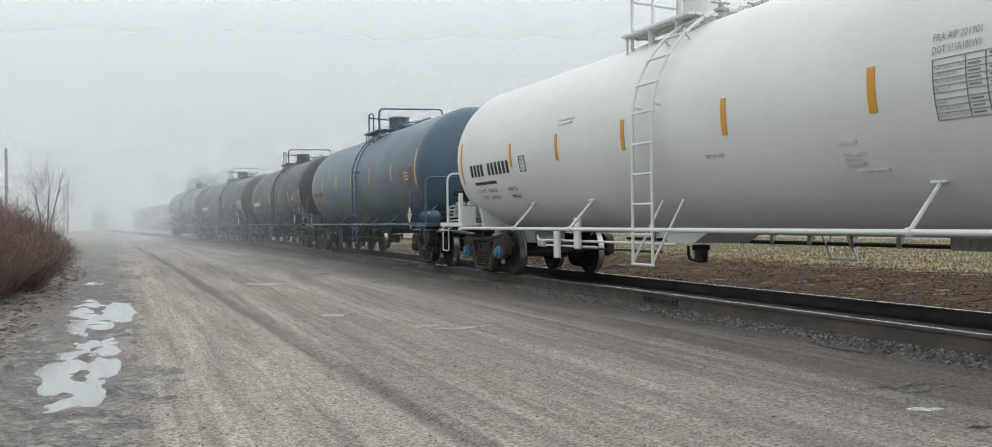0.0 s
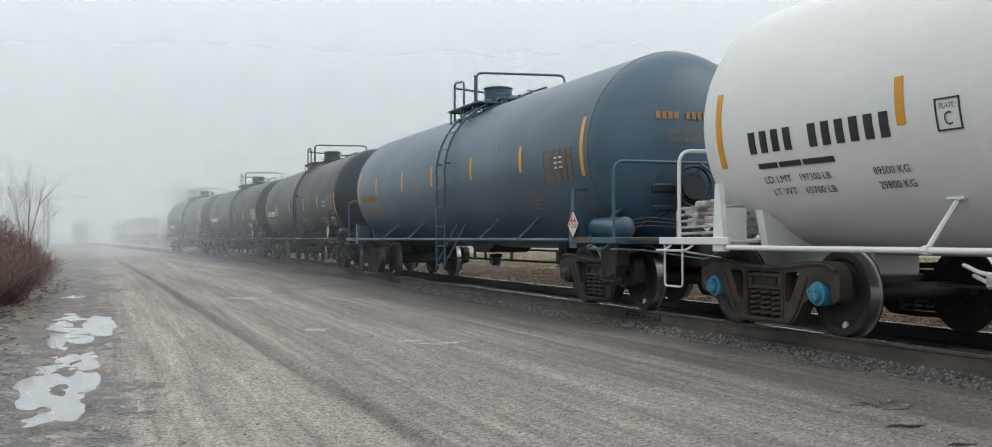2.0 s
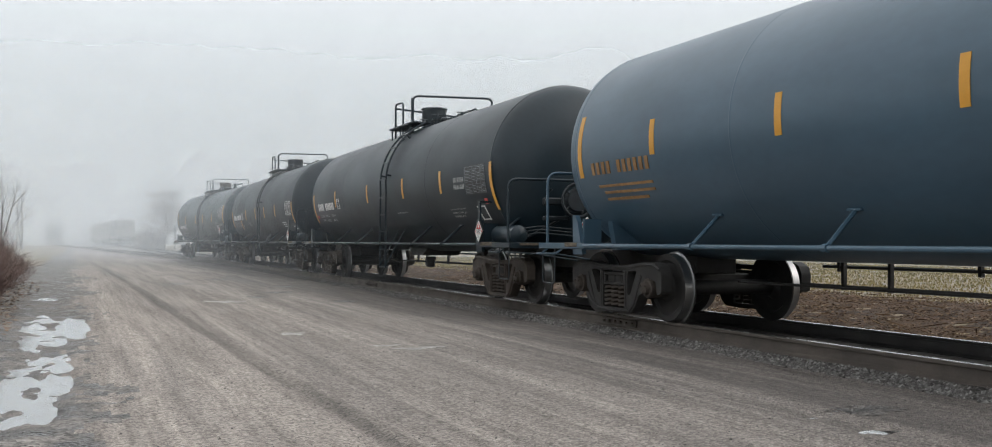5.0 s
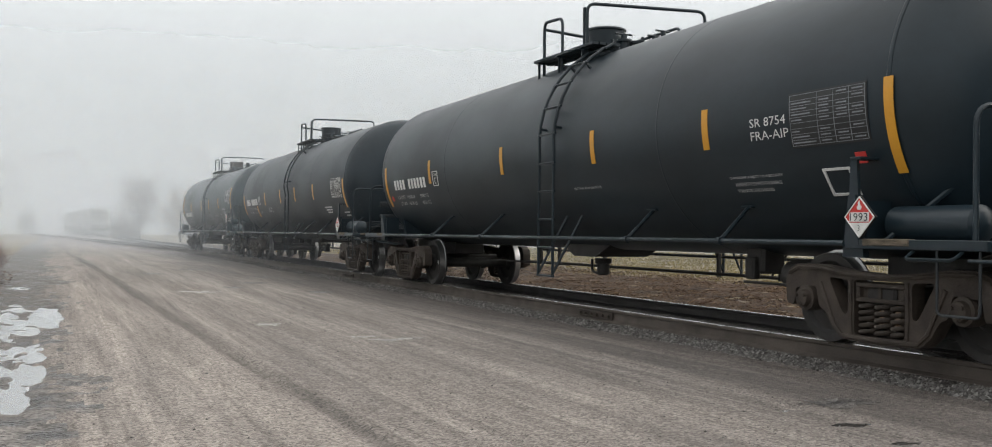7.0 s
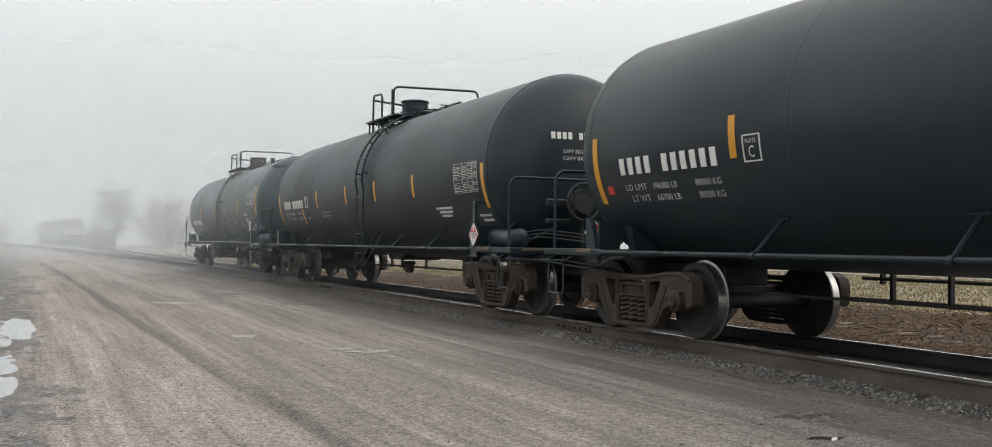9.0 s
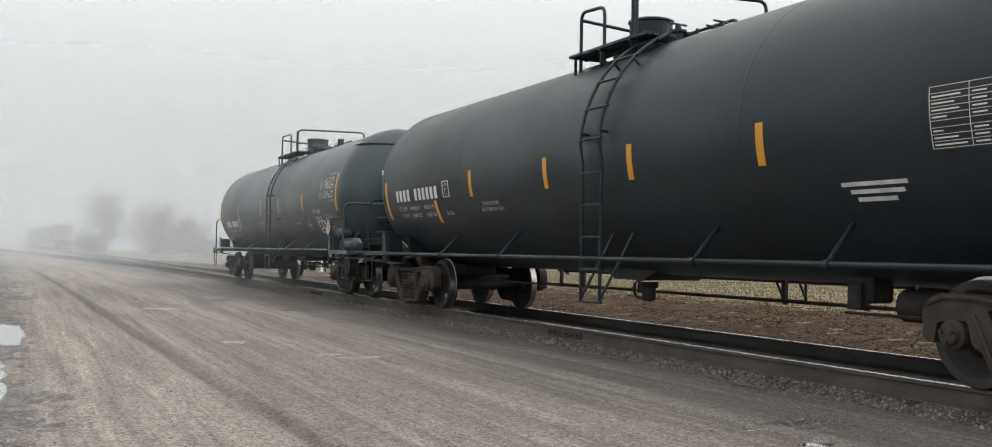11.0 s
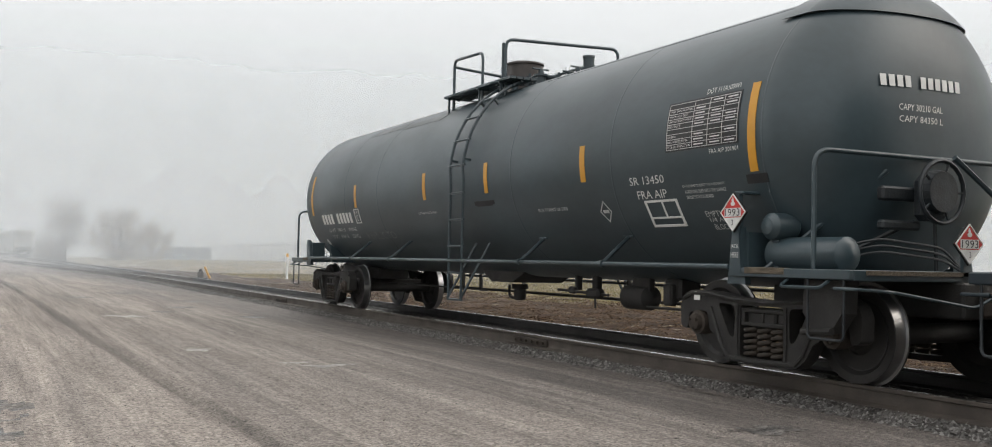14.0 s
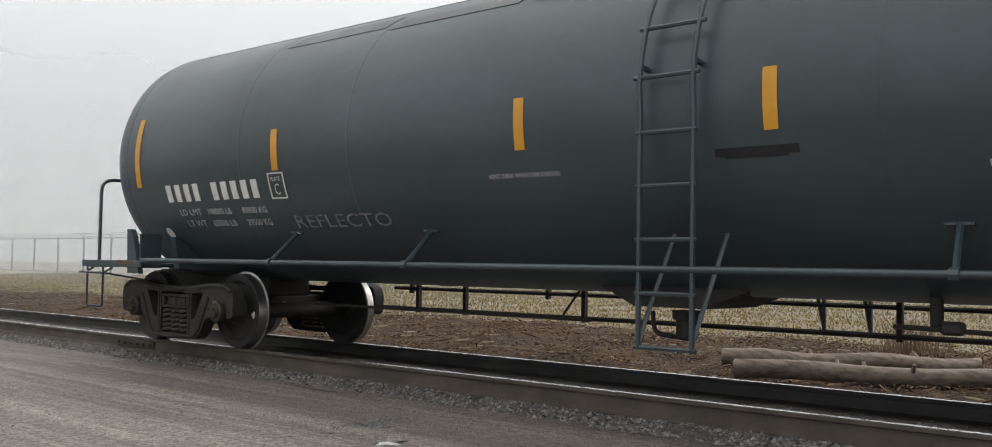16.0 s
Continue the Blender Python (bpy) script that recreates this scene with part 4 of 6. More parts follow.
    lid = part("manway", Geo().turn([(-0.1, 0.27), (0.12, 0.27), (0.125, 0.33), (0.155, 0.33), (0.16, 0.28), (0.20, 0.12), (0.21, 0.0)], "z", (0.15, -0.18, top_z), 24), trim if body != "white" else paint, car, smooth=35)
    for k in range(8):
        a = k * math.pi / 4
        part("eye_bolt", Geo().tube([(0.15 + 0.31 * math.cos(a), -0.18 + 0.31 * math.sin(a), top_z + 0.06), (0.15 + 0.31 * math.cos(a), -0.18 + 0.31 * math.sin(a), top_z + 0.21)], 0.022, 6), trim, lid)
    for k, (fx, fy, fr, fh) in enumerate(((-0.22, -0.62, 0.07, 0.20), (0.30, -0.78, 0.06, 0.26), (-0.30, 0.02, 0.05, 0.16), (0.05, -0.95, 0.05, 0.14))):
        g = Geo().turn([(-0.08, fr), (fh * 0.45, fr), (fh * 0.46, fr * 1.5), (fh * 0.60, fr * 1.5), (fh * 0.61, fr * 0.6), (fh, fr * 0.5)], "z", (fx, fy, top_z), 12)
        g.tube([(fx - fr * 2.0, fy, top_z + fh), (fx + fr * 2.0, fy + 0.03, top_z + fh)], 0.014, 5)
        part("loading_valve", g, trim if body != "white" else M["valve_grey"], car, smooth=40)
    if twin_vent:
        part("relief_valve", Geo().turn([(-0.1, 0.07), (0.12, 0.07), (0.125, 0.11), (0.18, 0.11), (0.185, 0.075), (0.32, 0.08), (0.325, 0.09), (0.35, 0.085), (0.36, 0.0)], "z", (0.25, -1.15, top_z), 20), trim, car, smooth=35)
    else:
        part("relief_valve", Geo().turn([(-0.1, 0.08), (0.12, 0.08), (0.125, 0.12), (0.17, 0.12), (0.26, 0.09), (0.27, 0.0)], "z", (0.15, 1.25, top_z), 16), trim, car, smooth=35)
    # bottom outlet, its skid and the pipes beneath
    g = Geo()
    p = [(0.85, 0.86), (0.42, 0.65), (-0.22, 0.65), (-0.75, 0.86)]
    g.prism(p, -0.42, 0.42)
    part("outlet_skid", g, M["grime"] if body != "white" else trim, car)
    g = Geo().turn([(-0.22, 0.06), (-0.20, 0.09), (-0.06, 0.09), (-0.05, 0.12), (0.02, 0.12)], "z", (-0.1, 0.12, 0.60), 14)
    g.tube(bend([(-0.1, 0.45, 0.60), (-0.12, 0.42, 0.42), (-0.1, 0.2, 0.40)], 0.08), 0.02, 6)
    part("outlet_valve", g, M["grime"], car, smooth=40)
    if st.get("bare"):
        for z, r in ((0.62, 0.028), (0.95, 0.02)):
            part("brake_pipe", Geo().tube([(1.40, -7.2, z), (1.40, 5.2, z)], r, 6), M["grime"], car)
        for k in range(14):
            part("pipe_hanger", Geo().box(1.37, 1.43, 4.9 - 0.86 * k, 4.98 - 0.86 * k, 0.58, 1.0), M["valve_grey"], car)
    else:
        for z, r, x in ((0.66, 0.022, 1.36), (0.44, 0.024, 0.95)):
            part("brake_pipe", Geo().tube([(x, -5.2, z), (x, 5.2, z)], r, 6), M["grime"], car)
        for k, yy in enumerate((4.9, 4.35, 3.6, 2.75, 1.95, -1.2, -1.9, -2.5, -3.15, -4.7, -5.1)):
            x = 0.95 if k % 3 else 1.36
            part("pipe_hanger", Geo().box(x - 0.025, x + 0.025, yy - 0.022, yy + 0.022, 0.40 if k % 3 else 0.60, 1.0), M["grime"], car)
        for ya, yb in ((-2.55, -2.2), (2.0, 2.3)):
            part("hanger_brace", Geo().tube([(1.2, ya, 0.96), (1.05, yb, 0.46)], 0.014, 5), M["grime"], car)
    if not st.get("bare"):
        part("brake_reservoir", Geo().turn([(-0.28, 0.0), (-0.27, 0.09), (-0.22, 0.145), (0.22, 0.145), (0.27, 0.09), (0.28, 0.0)], "y", (-0.30, -3.28 if twin_vent else -4.45, 0.56), 20), M["grime"], car, smooth=40)
        if twin_vent:
            part("brake_lever", Geo().tube([(-0.5, -1.7, 0.60), (-0.5, -2.9, 0.57)], 0.018, 6).box(-0.54, -0.46, -2.15, -2.0, 0.56, 0.65, 0.02).box(-0.56, -0.44, -2.75, -2.45, 0.52, 0.64, 0.03).tube([(-0.5, -2.6, 0.55), (-0.48, -2.58, 0.40)], 0.014, 6), M["grime"], car)
            for ya, yb in ((-1.95, -1.88), (-2.42, -2.30), (-3.55, -3.20)):
                part("hanger_plate", Geo().box(-0.36, -0.28, ya, yb, 0.60, 0.98, 0.01), M["grime"], car)
        gy = -4.1 if twin_vent else -3.8
        part("control_valve", Geo().box(-0.45, -0.15, gy - 0.15, gy + 0.15, 0.56, 0.98 if not twin_vent else 0.80, 0.03).box(-0.52, -0.42, gy - 0.08, gy + 0.08, 0.50, 0.74, 0.02), M["grime"], car)
    part("brake_rod", Geo().tube([(-0.5, -5.3, 0.47), (-0.5, -3.7, 0.47)], 0.016, 6), M["grime"], car)
    part("brake_rod", Geo().tube([(-0.2, 4.8, 0.5), (-0.2, 1.0, 0.5)], 0.016, 6), M["grime"], car)
    # brake gear on the leading end platform
    if body in ("blue", "slate"):
        part("corner_casting", Geo().prism([(-7.10, 0.86), (-7.52, 0.86), (-7.50, 0.60), (-7.38, 0.44), (-7.22, 0.42), (-7.08, 0.60)], -1.36, -1.20).tube([(-1.38, -7.42, 0.46), (-1.38, -7.10, 0.44)], 0.03, 8), M["grime"], car)
    part("air_reservoir", Geo().turn([(-0.46, 0.0), (-0.45, 0.09), (-0.40, 0.142), (0.40, 0.142), (0.45, 0.09), (0.46, 0.0)], "y", (-1.18, -6.98, 1.065), 20), trim, car, smooth=40)
    wheel = Geo().turn([(0.02 * math.cos(a), 0.26 + 0.02 * math.sin(a)) for a in [k * math.pi / 3 for k in range(7)]], "y", (-0.25, -7.50, 1.60), 20, cap=False)
    for k in range(5):
        a = k * 2 * math.pi / 5
        wheel.tube([(-0.25, -7.48, 1.60), (-0.25 + 0.26 * math.cos(a), -7.50, 1.60 + 0.26 * math.sin(a))], 0.012, 5)
    gb = Geo().box(-0.40, -0.10, -7.46, -7.30, 1.36, 1.74, 0.05).turn([(-0.06, 0.17), (0.02, 0.19), (0.06, 0.12)], "y", (-0.25, -7.46, 1.60), 18)
    gb.box(-0.75, -0.30, -7.34, -7.26, 1.52, 1.64, 0.02).box(-0.75, -0.30, -7.34, -7.26, 1.28, 1.36, 0.02)
    gb.tube([(-0.22, -7.40, 1.36), (-0.22, -7.42, 0.92)], 0.018, 6).tube([(-0.9, -6.85, 0.98), (-0.35, -7.3, 1.36)], 0.022, 6)
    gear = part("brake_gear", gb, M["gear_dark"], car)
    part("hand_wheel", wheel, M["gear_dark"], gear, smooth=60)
    for k in range(3):
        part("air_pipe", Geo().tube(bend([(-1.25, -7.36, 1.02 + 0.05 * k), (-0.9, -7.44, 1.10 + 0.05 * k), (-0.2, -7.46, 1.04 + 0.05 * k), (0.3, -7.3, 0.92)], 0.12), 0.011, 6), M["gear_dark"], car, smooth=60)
    arm = Geo().prism([(-6.28, 0.9), (-6.45, 0.9), (-6.43, 1.30), (-6.41, 1.60), (-6.34, 1.60), (-6.33, 1.30)], -1.452, -1.425)
    arm.box(-1.46, -1.22, -6.46, -6.34, 1.58, 1.605, 0.005)
    part("pad_arm", arm, trim, car)
    part("platform_brace", Geo().tube([(-1.35, -6.6, 0.92), (-0.55, -7.2, 1.78)], 0.022, 6), trim, car)
    part("platform_brace", Geo().tube([(-0.9, 7.28, 1.90), (0.9, 7.62, 0.93)], 0.022, 6), trim, car)
    part("platform_brace", Geo().tube([(-0.2, -7.58, 1.88), (1.3, -7.62, 0.93)], 0.024, 6), trim, car)
    # tangle of brake valves on the trailing platform
    rng = random.Random(5)
    g, dx = Geo(), 0.0 if body == "white" else 1.5
    for k in range(9):
        a, b, c = dx - 1.32 + rng.random() * 0.5, 6.62 + rng.random() * 0.75, 0.93 + rng.random() * 0.36
        g.box(a, a + 0.08 + rng.random() * 0.12, b, b + 0.08 + rng.random() * 0.16, c, c + 0.06 + rng.random() * 0.10, 0.02)
    for k in range(5):
        z = 0.98 + 0.07 * k
        g.tube(bend([(dx - 1.36, 7.45, 0.93), (dx - 1.36, 7.45, z), (dx - 1.30 + 0.05 * k, 6.6, z + 0.02), (dx - 0.8, 6.6, z)], 0.05), 0.016, 6)
    for k in range(6):
        g.turn([(0, 0.05), (0.03, 0.055), (0.06, 0.02), (0.10, 0.02), (0.11, 0.06), (0.125, 0.06)], "z", (dx - 1.34 + 0.1 * (k % 3), 6.7 + 0.13 * k, 1.12 + 0.04 * (k % 2)), 10)
    if body != "slate":
        part("valve_stack", g, M["valve_grey"] if body == "white" else M["grime"], car, "tangle of brake valves and pipes", smooth=40)
    # hazard placards
    bracket = part("placard_bracket", Geo().prism([(-6.30, 0.9), (-6.46, 0.9), (-6.42, 1.3), (-6.34, 1.3)], -1.475, -1.455), trim, car)
    pz = st.get("placard_z", 1.12)
    placard(car, (-1.50, -6.50 if pz < 1.2 else -6.38, pz), False)
    placard(car, (-0.20, -7.72, 1.17), True)
    part("placard_bracket", Geo().box(-0.24, -0.16, -7.70, -7.67, 0.9, 1.3), trim, car)
    if st.get("ext"):
        stretch_front(car, st["ext"])
    # reflective strips
    zt, zb = st.get("strip_z", (2.24, 1.85))
    for yy in st.get("strips", ()):
        part("reflective_strip", patch(Geo(), yy + 0.05, yy - 0.05, zb, zt, 0.006), M["yellow"], car)
    lt, lb = st.get("long_z", (2.54, 1.78))
    for yy in (6.60, st.get("front_strip", -6.47)):
        part("reflective_strip", patch(Geo(), yy + 0.05, yy - 0.05, lb, lt, 0.006, 8), M["yellow"], car)
    sets = truck(car, -TC - st.get("ext", 0), tidy) + truck(car, TC, tidy)
    tagged(car, label, "tank car", "tank cars of the moving train")
    return car, sets, y


CARS = []
make_letters(["1993", "3", "PLATE", "C", "LD LMT", "LT WT", "197300 LB", "89500 KG", "65700 LB", "29800 KG", "196300 LB", "89050 KG", "66700 LB", "30250 KG",
              "197600 LB", "89650 KG", "65400 LB", "29650 KG", "198000 LB", "89800 KG", "65000 LB", "29500 KG", "VENT TANK WHEN UNLOADING",
              "CONSULT OWNER", "BEFORE REPAIRING TANK", "SR 13450", "SR 8754", "FRA AIP", "FRA-AIP", "DOT 111A100W1", "FRA AIP 201901", "BUILT/PAINT 08-2008",
              "OWNERSHIP SUBJECT TO A SECURITY", "AGREEMENT FILED WITH THE SURFACE", "TRANSPORTATION BOARD", "EMPTY LL", "1/4 ADJ", "BLOCK", "JACK", "HERE",
              "CAPY 30210 GAL", "CAPY 84350 L", "REFLECTO", "10-04", "TEST DPR VALVE", "STUB SILL INSPECTION", "BILL INSPECTION", "LINING", "PRD VALVE",
              "SERVICE EQUIPMENT", "THICKNESS TEST", "TANK QUALIFICATION"])


def plate_c(car, y, z, ink):
    g = Geo()
    for a, b, c, d in ((0, -0.25, 0, 0.012), (0, -0.25, 0.238, 0.25), (0, -0.012, 0, 0.25), (-0.238, -0.25, 0, 0.25)):
        patch(g, y + a, y + b, z + c, z + d, 0.009, 3)
    words_on_tank(g, "PLATE", y - 0.05, y - 0.20, z + 0.17, z + 0.21)
    words_on_tank(g, "C", y - 0.085, y - 0.165, z + 0.04, z + 0.145)
    part("clearance_plate", g, ink, car)


def weights(car, ink, z, y0, y1, ld, lt):
    g = Geo()
    for zz, word, (lb, kg) in ((z, "LD LMT", ld), (z - 0.12, "LT WT", lt)):
        d = 0.06 if word == "LT WT" else 0.0
        words_on_tank(g, word, y0 - d, y0 - 0.42, zz, zz + 0.065)
        words_on_tank(g, lb, y0 - 0.55, y0 - 0.98, zz, zz + 0.062)
        words_on_tank(g, kg, y1 + 0.42, y1, zz, zz + 0.062)
    part("lettering", g, ink, car)


def end_marks(car, ink, worded):
    """Stencils on the leading head."""
    def head(x, z):
        r = min(math.hypot(x, z - ZC) / R, 0.999)
        return -6.62 - 0.62 * math.cos(math.asin(r ** (1 / 0.8))) - 0.014
    g = Geo()
    for i in range(11):
        if i != 4:
            x = -0.62 + 0.085 * i
            q = [(x, 2.50), (x + 0.06, 2.50), (x + 0.06, 2.60), (x, 2.60)]
            g.add([(a, head(a, b), b) for a, b in q], [(0, 1, 2, 3)])
    for k, w in enumerate(("CAPY 30210 GAL", "CAPY 84350 L")):
        vs, fs = LETTERS[w]
        g.add([(-0.45 + 0.5 * u, head(-0.45 + 0.5 * u, 2.3 - 0.1 * k), 2.3 - 0.1 * k + 0.055 * v) for u, v in vs], fs)
    part("lettering", g, ink, car)


def build_train():
    # white car
    st = {"strips": (3.99, 2.06, -0.09, -2.45, -4.75), "long_z": (2.43, 1.66), "white_top": True, "bar_z": 0.84, "brackets": (3.6, 1.38, -3.1, -4.9), "ext": 2.2, "bare": True, "front_strip": -8.6, "R": 1.37, "rear_rail": 7.28}
    car, sets, y = tank_car("white", 11.87, "glossy white tank car with yellow reflective strips and black stencils", (-0.56, -1.06), st, 2)
    ink = M["mark_black"]
    part("reporting_mark", bars_on_tank(Geo(), (4, 6), 6.09, 4.05, 1.77, 1.98), ink, car)
    plate_c(car, 3.62, 1.76, ink)
    part("lettering", line_bars(Geo(), [(6.01, 5.72, 1.62, 1.67), (5.68, 5.36, 1.62, 1.67), (5.32, 4.89, 1.62, 1.67)]), ink, car)
    weights(car, ink, 1.48, 5.99, 4.03, ("197300 LB", "89500 KG"), ("65700 LB", "29800 KG"))
    data_table(car, -5.46, -6.35, 1.72, 2.19, M["mark_slate"], None, worded=True)
    part("lettering", words_on_tank(words_on_tank(words_on_tank(Geo(), "DOT 111A100W1", -5.46, -5.95, 2.23, 2.29), "FRA AIP 201901", -5.46, -5.95, 2.33, 2.39), "TEST DPR VALVE", -1.96, -2.35, 1.63, 1.67), M["mark_slate"], car)
    part("lettering", line_bars(Geo(), [(-4.20, -4.45, 1.62, 1.65)] + [(-4.22, -4.22 - w, 1.52 - 0.045 * i, 1.545 - 0.045 * i) for i, w in enumerate((0.3, 0.22, 0.26))] + [(-4.3, -4.72, 1.36, 1.385), (2.0, 1.45, 2.42, 2.445), (2.0, 1.5, 2.36, 2.38)]), M["mark_grey"], car)
    for yy, za, zb in ((2.45, 0.40, 0.86), (1.70, 0.55, 1.0)):
        part("hanger_plate", Geo().box(-1.22, -1.17, yy - 0.09, yy + 0.09, za, zb, 0.01), M["white"], car)
    for z, ya, yb in ((0.66, 3.4, -1.0), (0.58, 3.3, 1.2)):
        part("brake_rod", Geo().tube(bend([(-1.0, ya + 0.3, z + 0.06), (-1.12, ya, z), (-1.12, yb, z)], 0.1), 0.018, 6), M["white"], car, smooth=60)
    part("pull_lever", Geo().box(-1.16, -1.10, 3.05, 3.35, 0.55, 0.66, 0.02), M["valve_grey"], car)
    CARS.append((car, sets, y))
    # blue-grey car
    st = {"strips": (4.80, 2.53, 0.36, -1.99, -4.31), "strip_z": (2.35, 1.95), "long_z": (2.57, 1.78), "brackets": (3.85, 1.76, -2.67, -4.42), "front_strip": -6.5, "R": 1.377}
    car, sets, y = tank_car("blue", 28.28, "weathered blue-grey tank car with yellow strips and faded orange stencils", (-0.29, -0.79), st, 0)
    ink = M["mark_orange"]
    part("reporting_mark", bars_on_tank(Geo(), (4, 6), 6.30, 4.85, 1.80, 1.95), ink, car)
    part("lettering", line_bars(Geo(), [(6.2, 4.9, 1.64, 1.67), (6.1, 4.9, 1.56, 1.59), (6.1, 5.1, 1.48, 1.51)]), ink, car)
    data_table(car, -5.22, -6.18, 1.76, 2.20, ink, None)
    part("lettering", line_bars(Geo(), [(-5.60 - 0.17 * i, -5.69 - 0.17 * i, 1.925 + 0.07 * j, 1.95 + 0.07 * j) for i in range(2) for j in range(3)], 0.012), M["mark_white"], car)
    part("lettering", line_bars(Geo(), [(-4.5, -4.95, 1.50, 1.512), (-4.5, -4.7, 1.44, 1.452), (-4.5, -4.85, 1.38, 1.392)]), ink, car)
    end_marks(car, M["mark_orange"], False)
    CARS.append((car, sets, y))
    # first black car
    st = {"strips": (4.06, 0.92, -1.85, -4.20), "strip_z": (2.22, 1.82), "long_z": (2.22, 1.47), "brackets": (3.6, 1.45, -2.85, -4.6), "front_strip": -6.67, "R": 1.377}
    car, sets, y = tank_car("black", 44.70, "matt black tank car with yellow strips and white stencils", (-0.58, -1.00), st, 1)
    ink = M["mark_white"]
    part("reporting_mark", bars_on_tank(Geo(), (4, 6), 6.08, 4.25, 1.77, 1.95), ink, car)
    plate_c(car, 3.91, 1.77, ink)
    weights(car, M["mark_grey"], 1.60, 6.04, 4.32, ("196300 LB", "89050 KG"), ("66700 LB", "30250 KG"))
    data_table(car, -5.50, -6.42, 1.76, 2.20, M["mark_slate"], M["panel_black"])
    g = words_on_tank(words_on_tank(Geo(), "SR 8754", -4.93, -5.44, 1.97, 2.05), "FRA-AIP", -4.93, -5.47, 1.85, 1.93)
    part("lettering", g, ink, car)
    part("lettering", words_on_tank(words_on_tank(words_on_tank(words_on_tank(Geo(), "OWNERSHIP SUBJECT TO A SECURITY", -4.45, -5.25, 1.51, 1.54), "AGREEMENT FILED WITH THE SURFACE", -4.5, -5.2, 1.45, 1.48), "TRANSPORTATION BOARD", -4.5, -5.05, 1.39, 1.42), "VENT TANK WHEN UNLOADING", -1.17, -1.88, 1.53, 1.56), M["mark_grey"], car)
    part("notice_frame", line_bars(Geo(), [(-5.78, -6.12, 1.53, 1.55), (-5.78, -6.12, 1.32, 1.34), (-5.78, -5.81, 1.34, 1.53), (-6.09, -6.12, 1.34, 1.53)]), M["mark_grey"], car)
    for yy in (-6.28, 6.38):
        part("red_sticker", patch(Geo(), yy + 0.06, yy - 0.06, 1.57, 1.66, 0.007, 2), M["red"], car)
    CARS.append((car, sets, y))
    # second black car
    st = {"strips": (2.87, 0.52, -1.44, -3.58), "strip_z": (2.15, 1.77), "long_z": (2.16, 1.52), "brackets": (3.8, 1.7, -2.7, -4.5), "front_strip": -6.54, "R": 1.41}
    car, sets, y = tank_car("black", 61.05, "matt black tank car with yellow strips and ruled white table", (-0.55, -0.97), st, 1)
    part("reporting_mark", bars_on_tank(Geo(), (4, 6), 6.08, 4.12, 1.80, 1.99), ink, car)
    plate_c(car, 3.95, 1.80, ink)
    part("reflective_strip", patch(Geo(), 4.38, 4.27, 1.42, 1.77, 0.006), M["yellow"], car)
    weights(car, M["mark_grey"], 1.65, 6.05, 4.42, ("197600 LB", "89650 KG"), ("65400 LB", "29650 KG"))
    part("lettering", words_on_tank(words_on_tank(words_on_tank(Geo(), "CONSULT OWNER", 2.55, 2.0, 1.63, 1.68), "BEFORE REPAIRING TANK", 2.62, 1.9, 1.55, 1.60), "10-04", 3.98, 3.70, 1.53, 1.59), M["mark_grey"], car)
    data_table(car, -5.46, -6.36, 1.76, 2.20, ink, M["panel_black"])
    part("lettering", line_bars(Geo(), [(-4.47, -5.15, 1.54, 1.57), (-4.55, -5.1, 1.48, 1.51), (-4.6, -5.0, 1.42, 1.45), (-6.1, -6.5, 1.40, 1.43), (-6.15, -6.5, 1.33, 1.36)]), M["mark_grey"], car)
    end_marks(car, ink, True)
    CARS.append((car, sets, y))
    # last car
    st = {"strips": (4.0, 0.85, -1.25, -3.68), "strip_z": (2.25, 1.85), "long_z": (2.56, 1.78), "bar_z": 0.95, "loop": 1.28, "placard_z": 1.42, "end": 6.93, "seams": (-6.6, -4.25, -1.95, 2.9, 4.6, 6.85), "rear_rail": 7.32, "front_rail": 7.28, "brow": ZC + 1.05, "jacket": ((-6.3, -1.6, 62), (0.9, 6.6, 66))}
    car, sets, y = tank_car("slate", 77.45, "dark slate-grey tank car, last of the train, with white stencils", (-0.33, -0.75), st, 0, True)
    part("reporting_mark", bars_on_tank(Geo(), (4, 5), 6.05, 4.26, 1.60, 1.78), ink, car)
    plate_c(car, 4.14, 1.58, ink)
    weights(car, M["mark_grey"], 1.455, 5.90, 4.30, ("198000 LB", "89800 KG"), ("65000 LB", "29500 KG"))
    data_table(car, -5.25, -6.28, 2.06, 2.50, ink, M["panel_black"], worded=True)
    g = words_on_tank(words_on_tank(Geo(), "SR 13450", -4.57, -5.16, 1.76, 1.84), "FRA AIP", -4.66, -5.16, 1.62, 1.70)
    g = words_on_tank(words_on_tank(g, "DOT 111A100W1", -5.79, -6.26, 2.54, 2.59), "FRA AIP 201901", -5.9, -6.3, 1.98, 2.02)
    part("lettering", g, ink, car)
    g = words_on_tank(words_on_tank(words_on_tank(Geo(), "OWNERSHIP SUBJECT TO A SECURITY", -5.43, -6.05, 1.69, 1.72), "AGREEMENT FILED WITH THE SURFACE", -5.45, -6.05, 1.64, 1.67), "TRANSPORTATION BOARD", -5.45, -5.85, 1.59, 1.62)
    g = words_on_tank(words_on_tank(words_on_tank(g, "EMPTY LL", -5.64, -6.0, 1.42, 1.47), "1/4 ADJ", -5.67, -5.95, 1.36, 1.41), "BLOCK", -5.69, -5.92, 1.30, 1.35)
    g = words_on_tank(words_on_tank(g, "VENT TANK WHEN UNLOADING", 1.21, 0.49, 1.645, 1.68), "BUILT/PAINT 08-2008", -2.53, -3.21, 1.56, 1.60)
    part("lettering", g, M["mark_grey"], car)
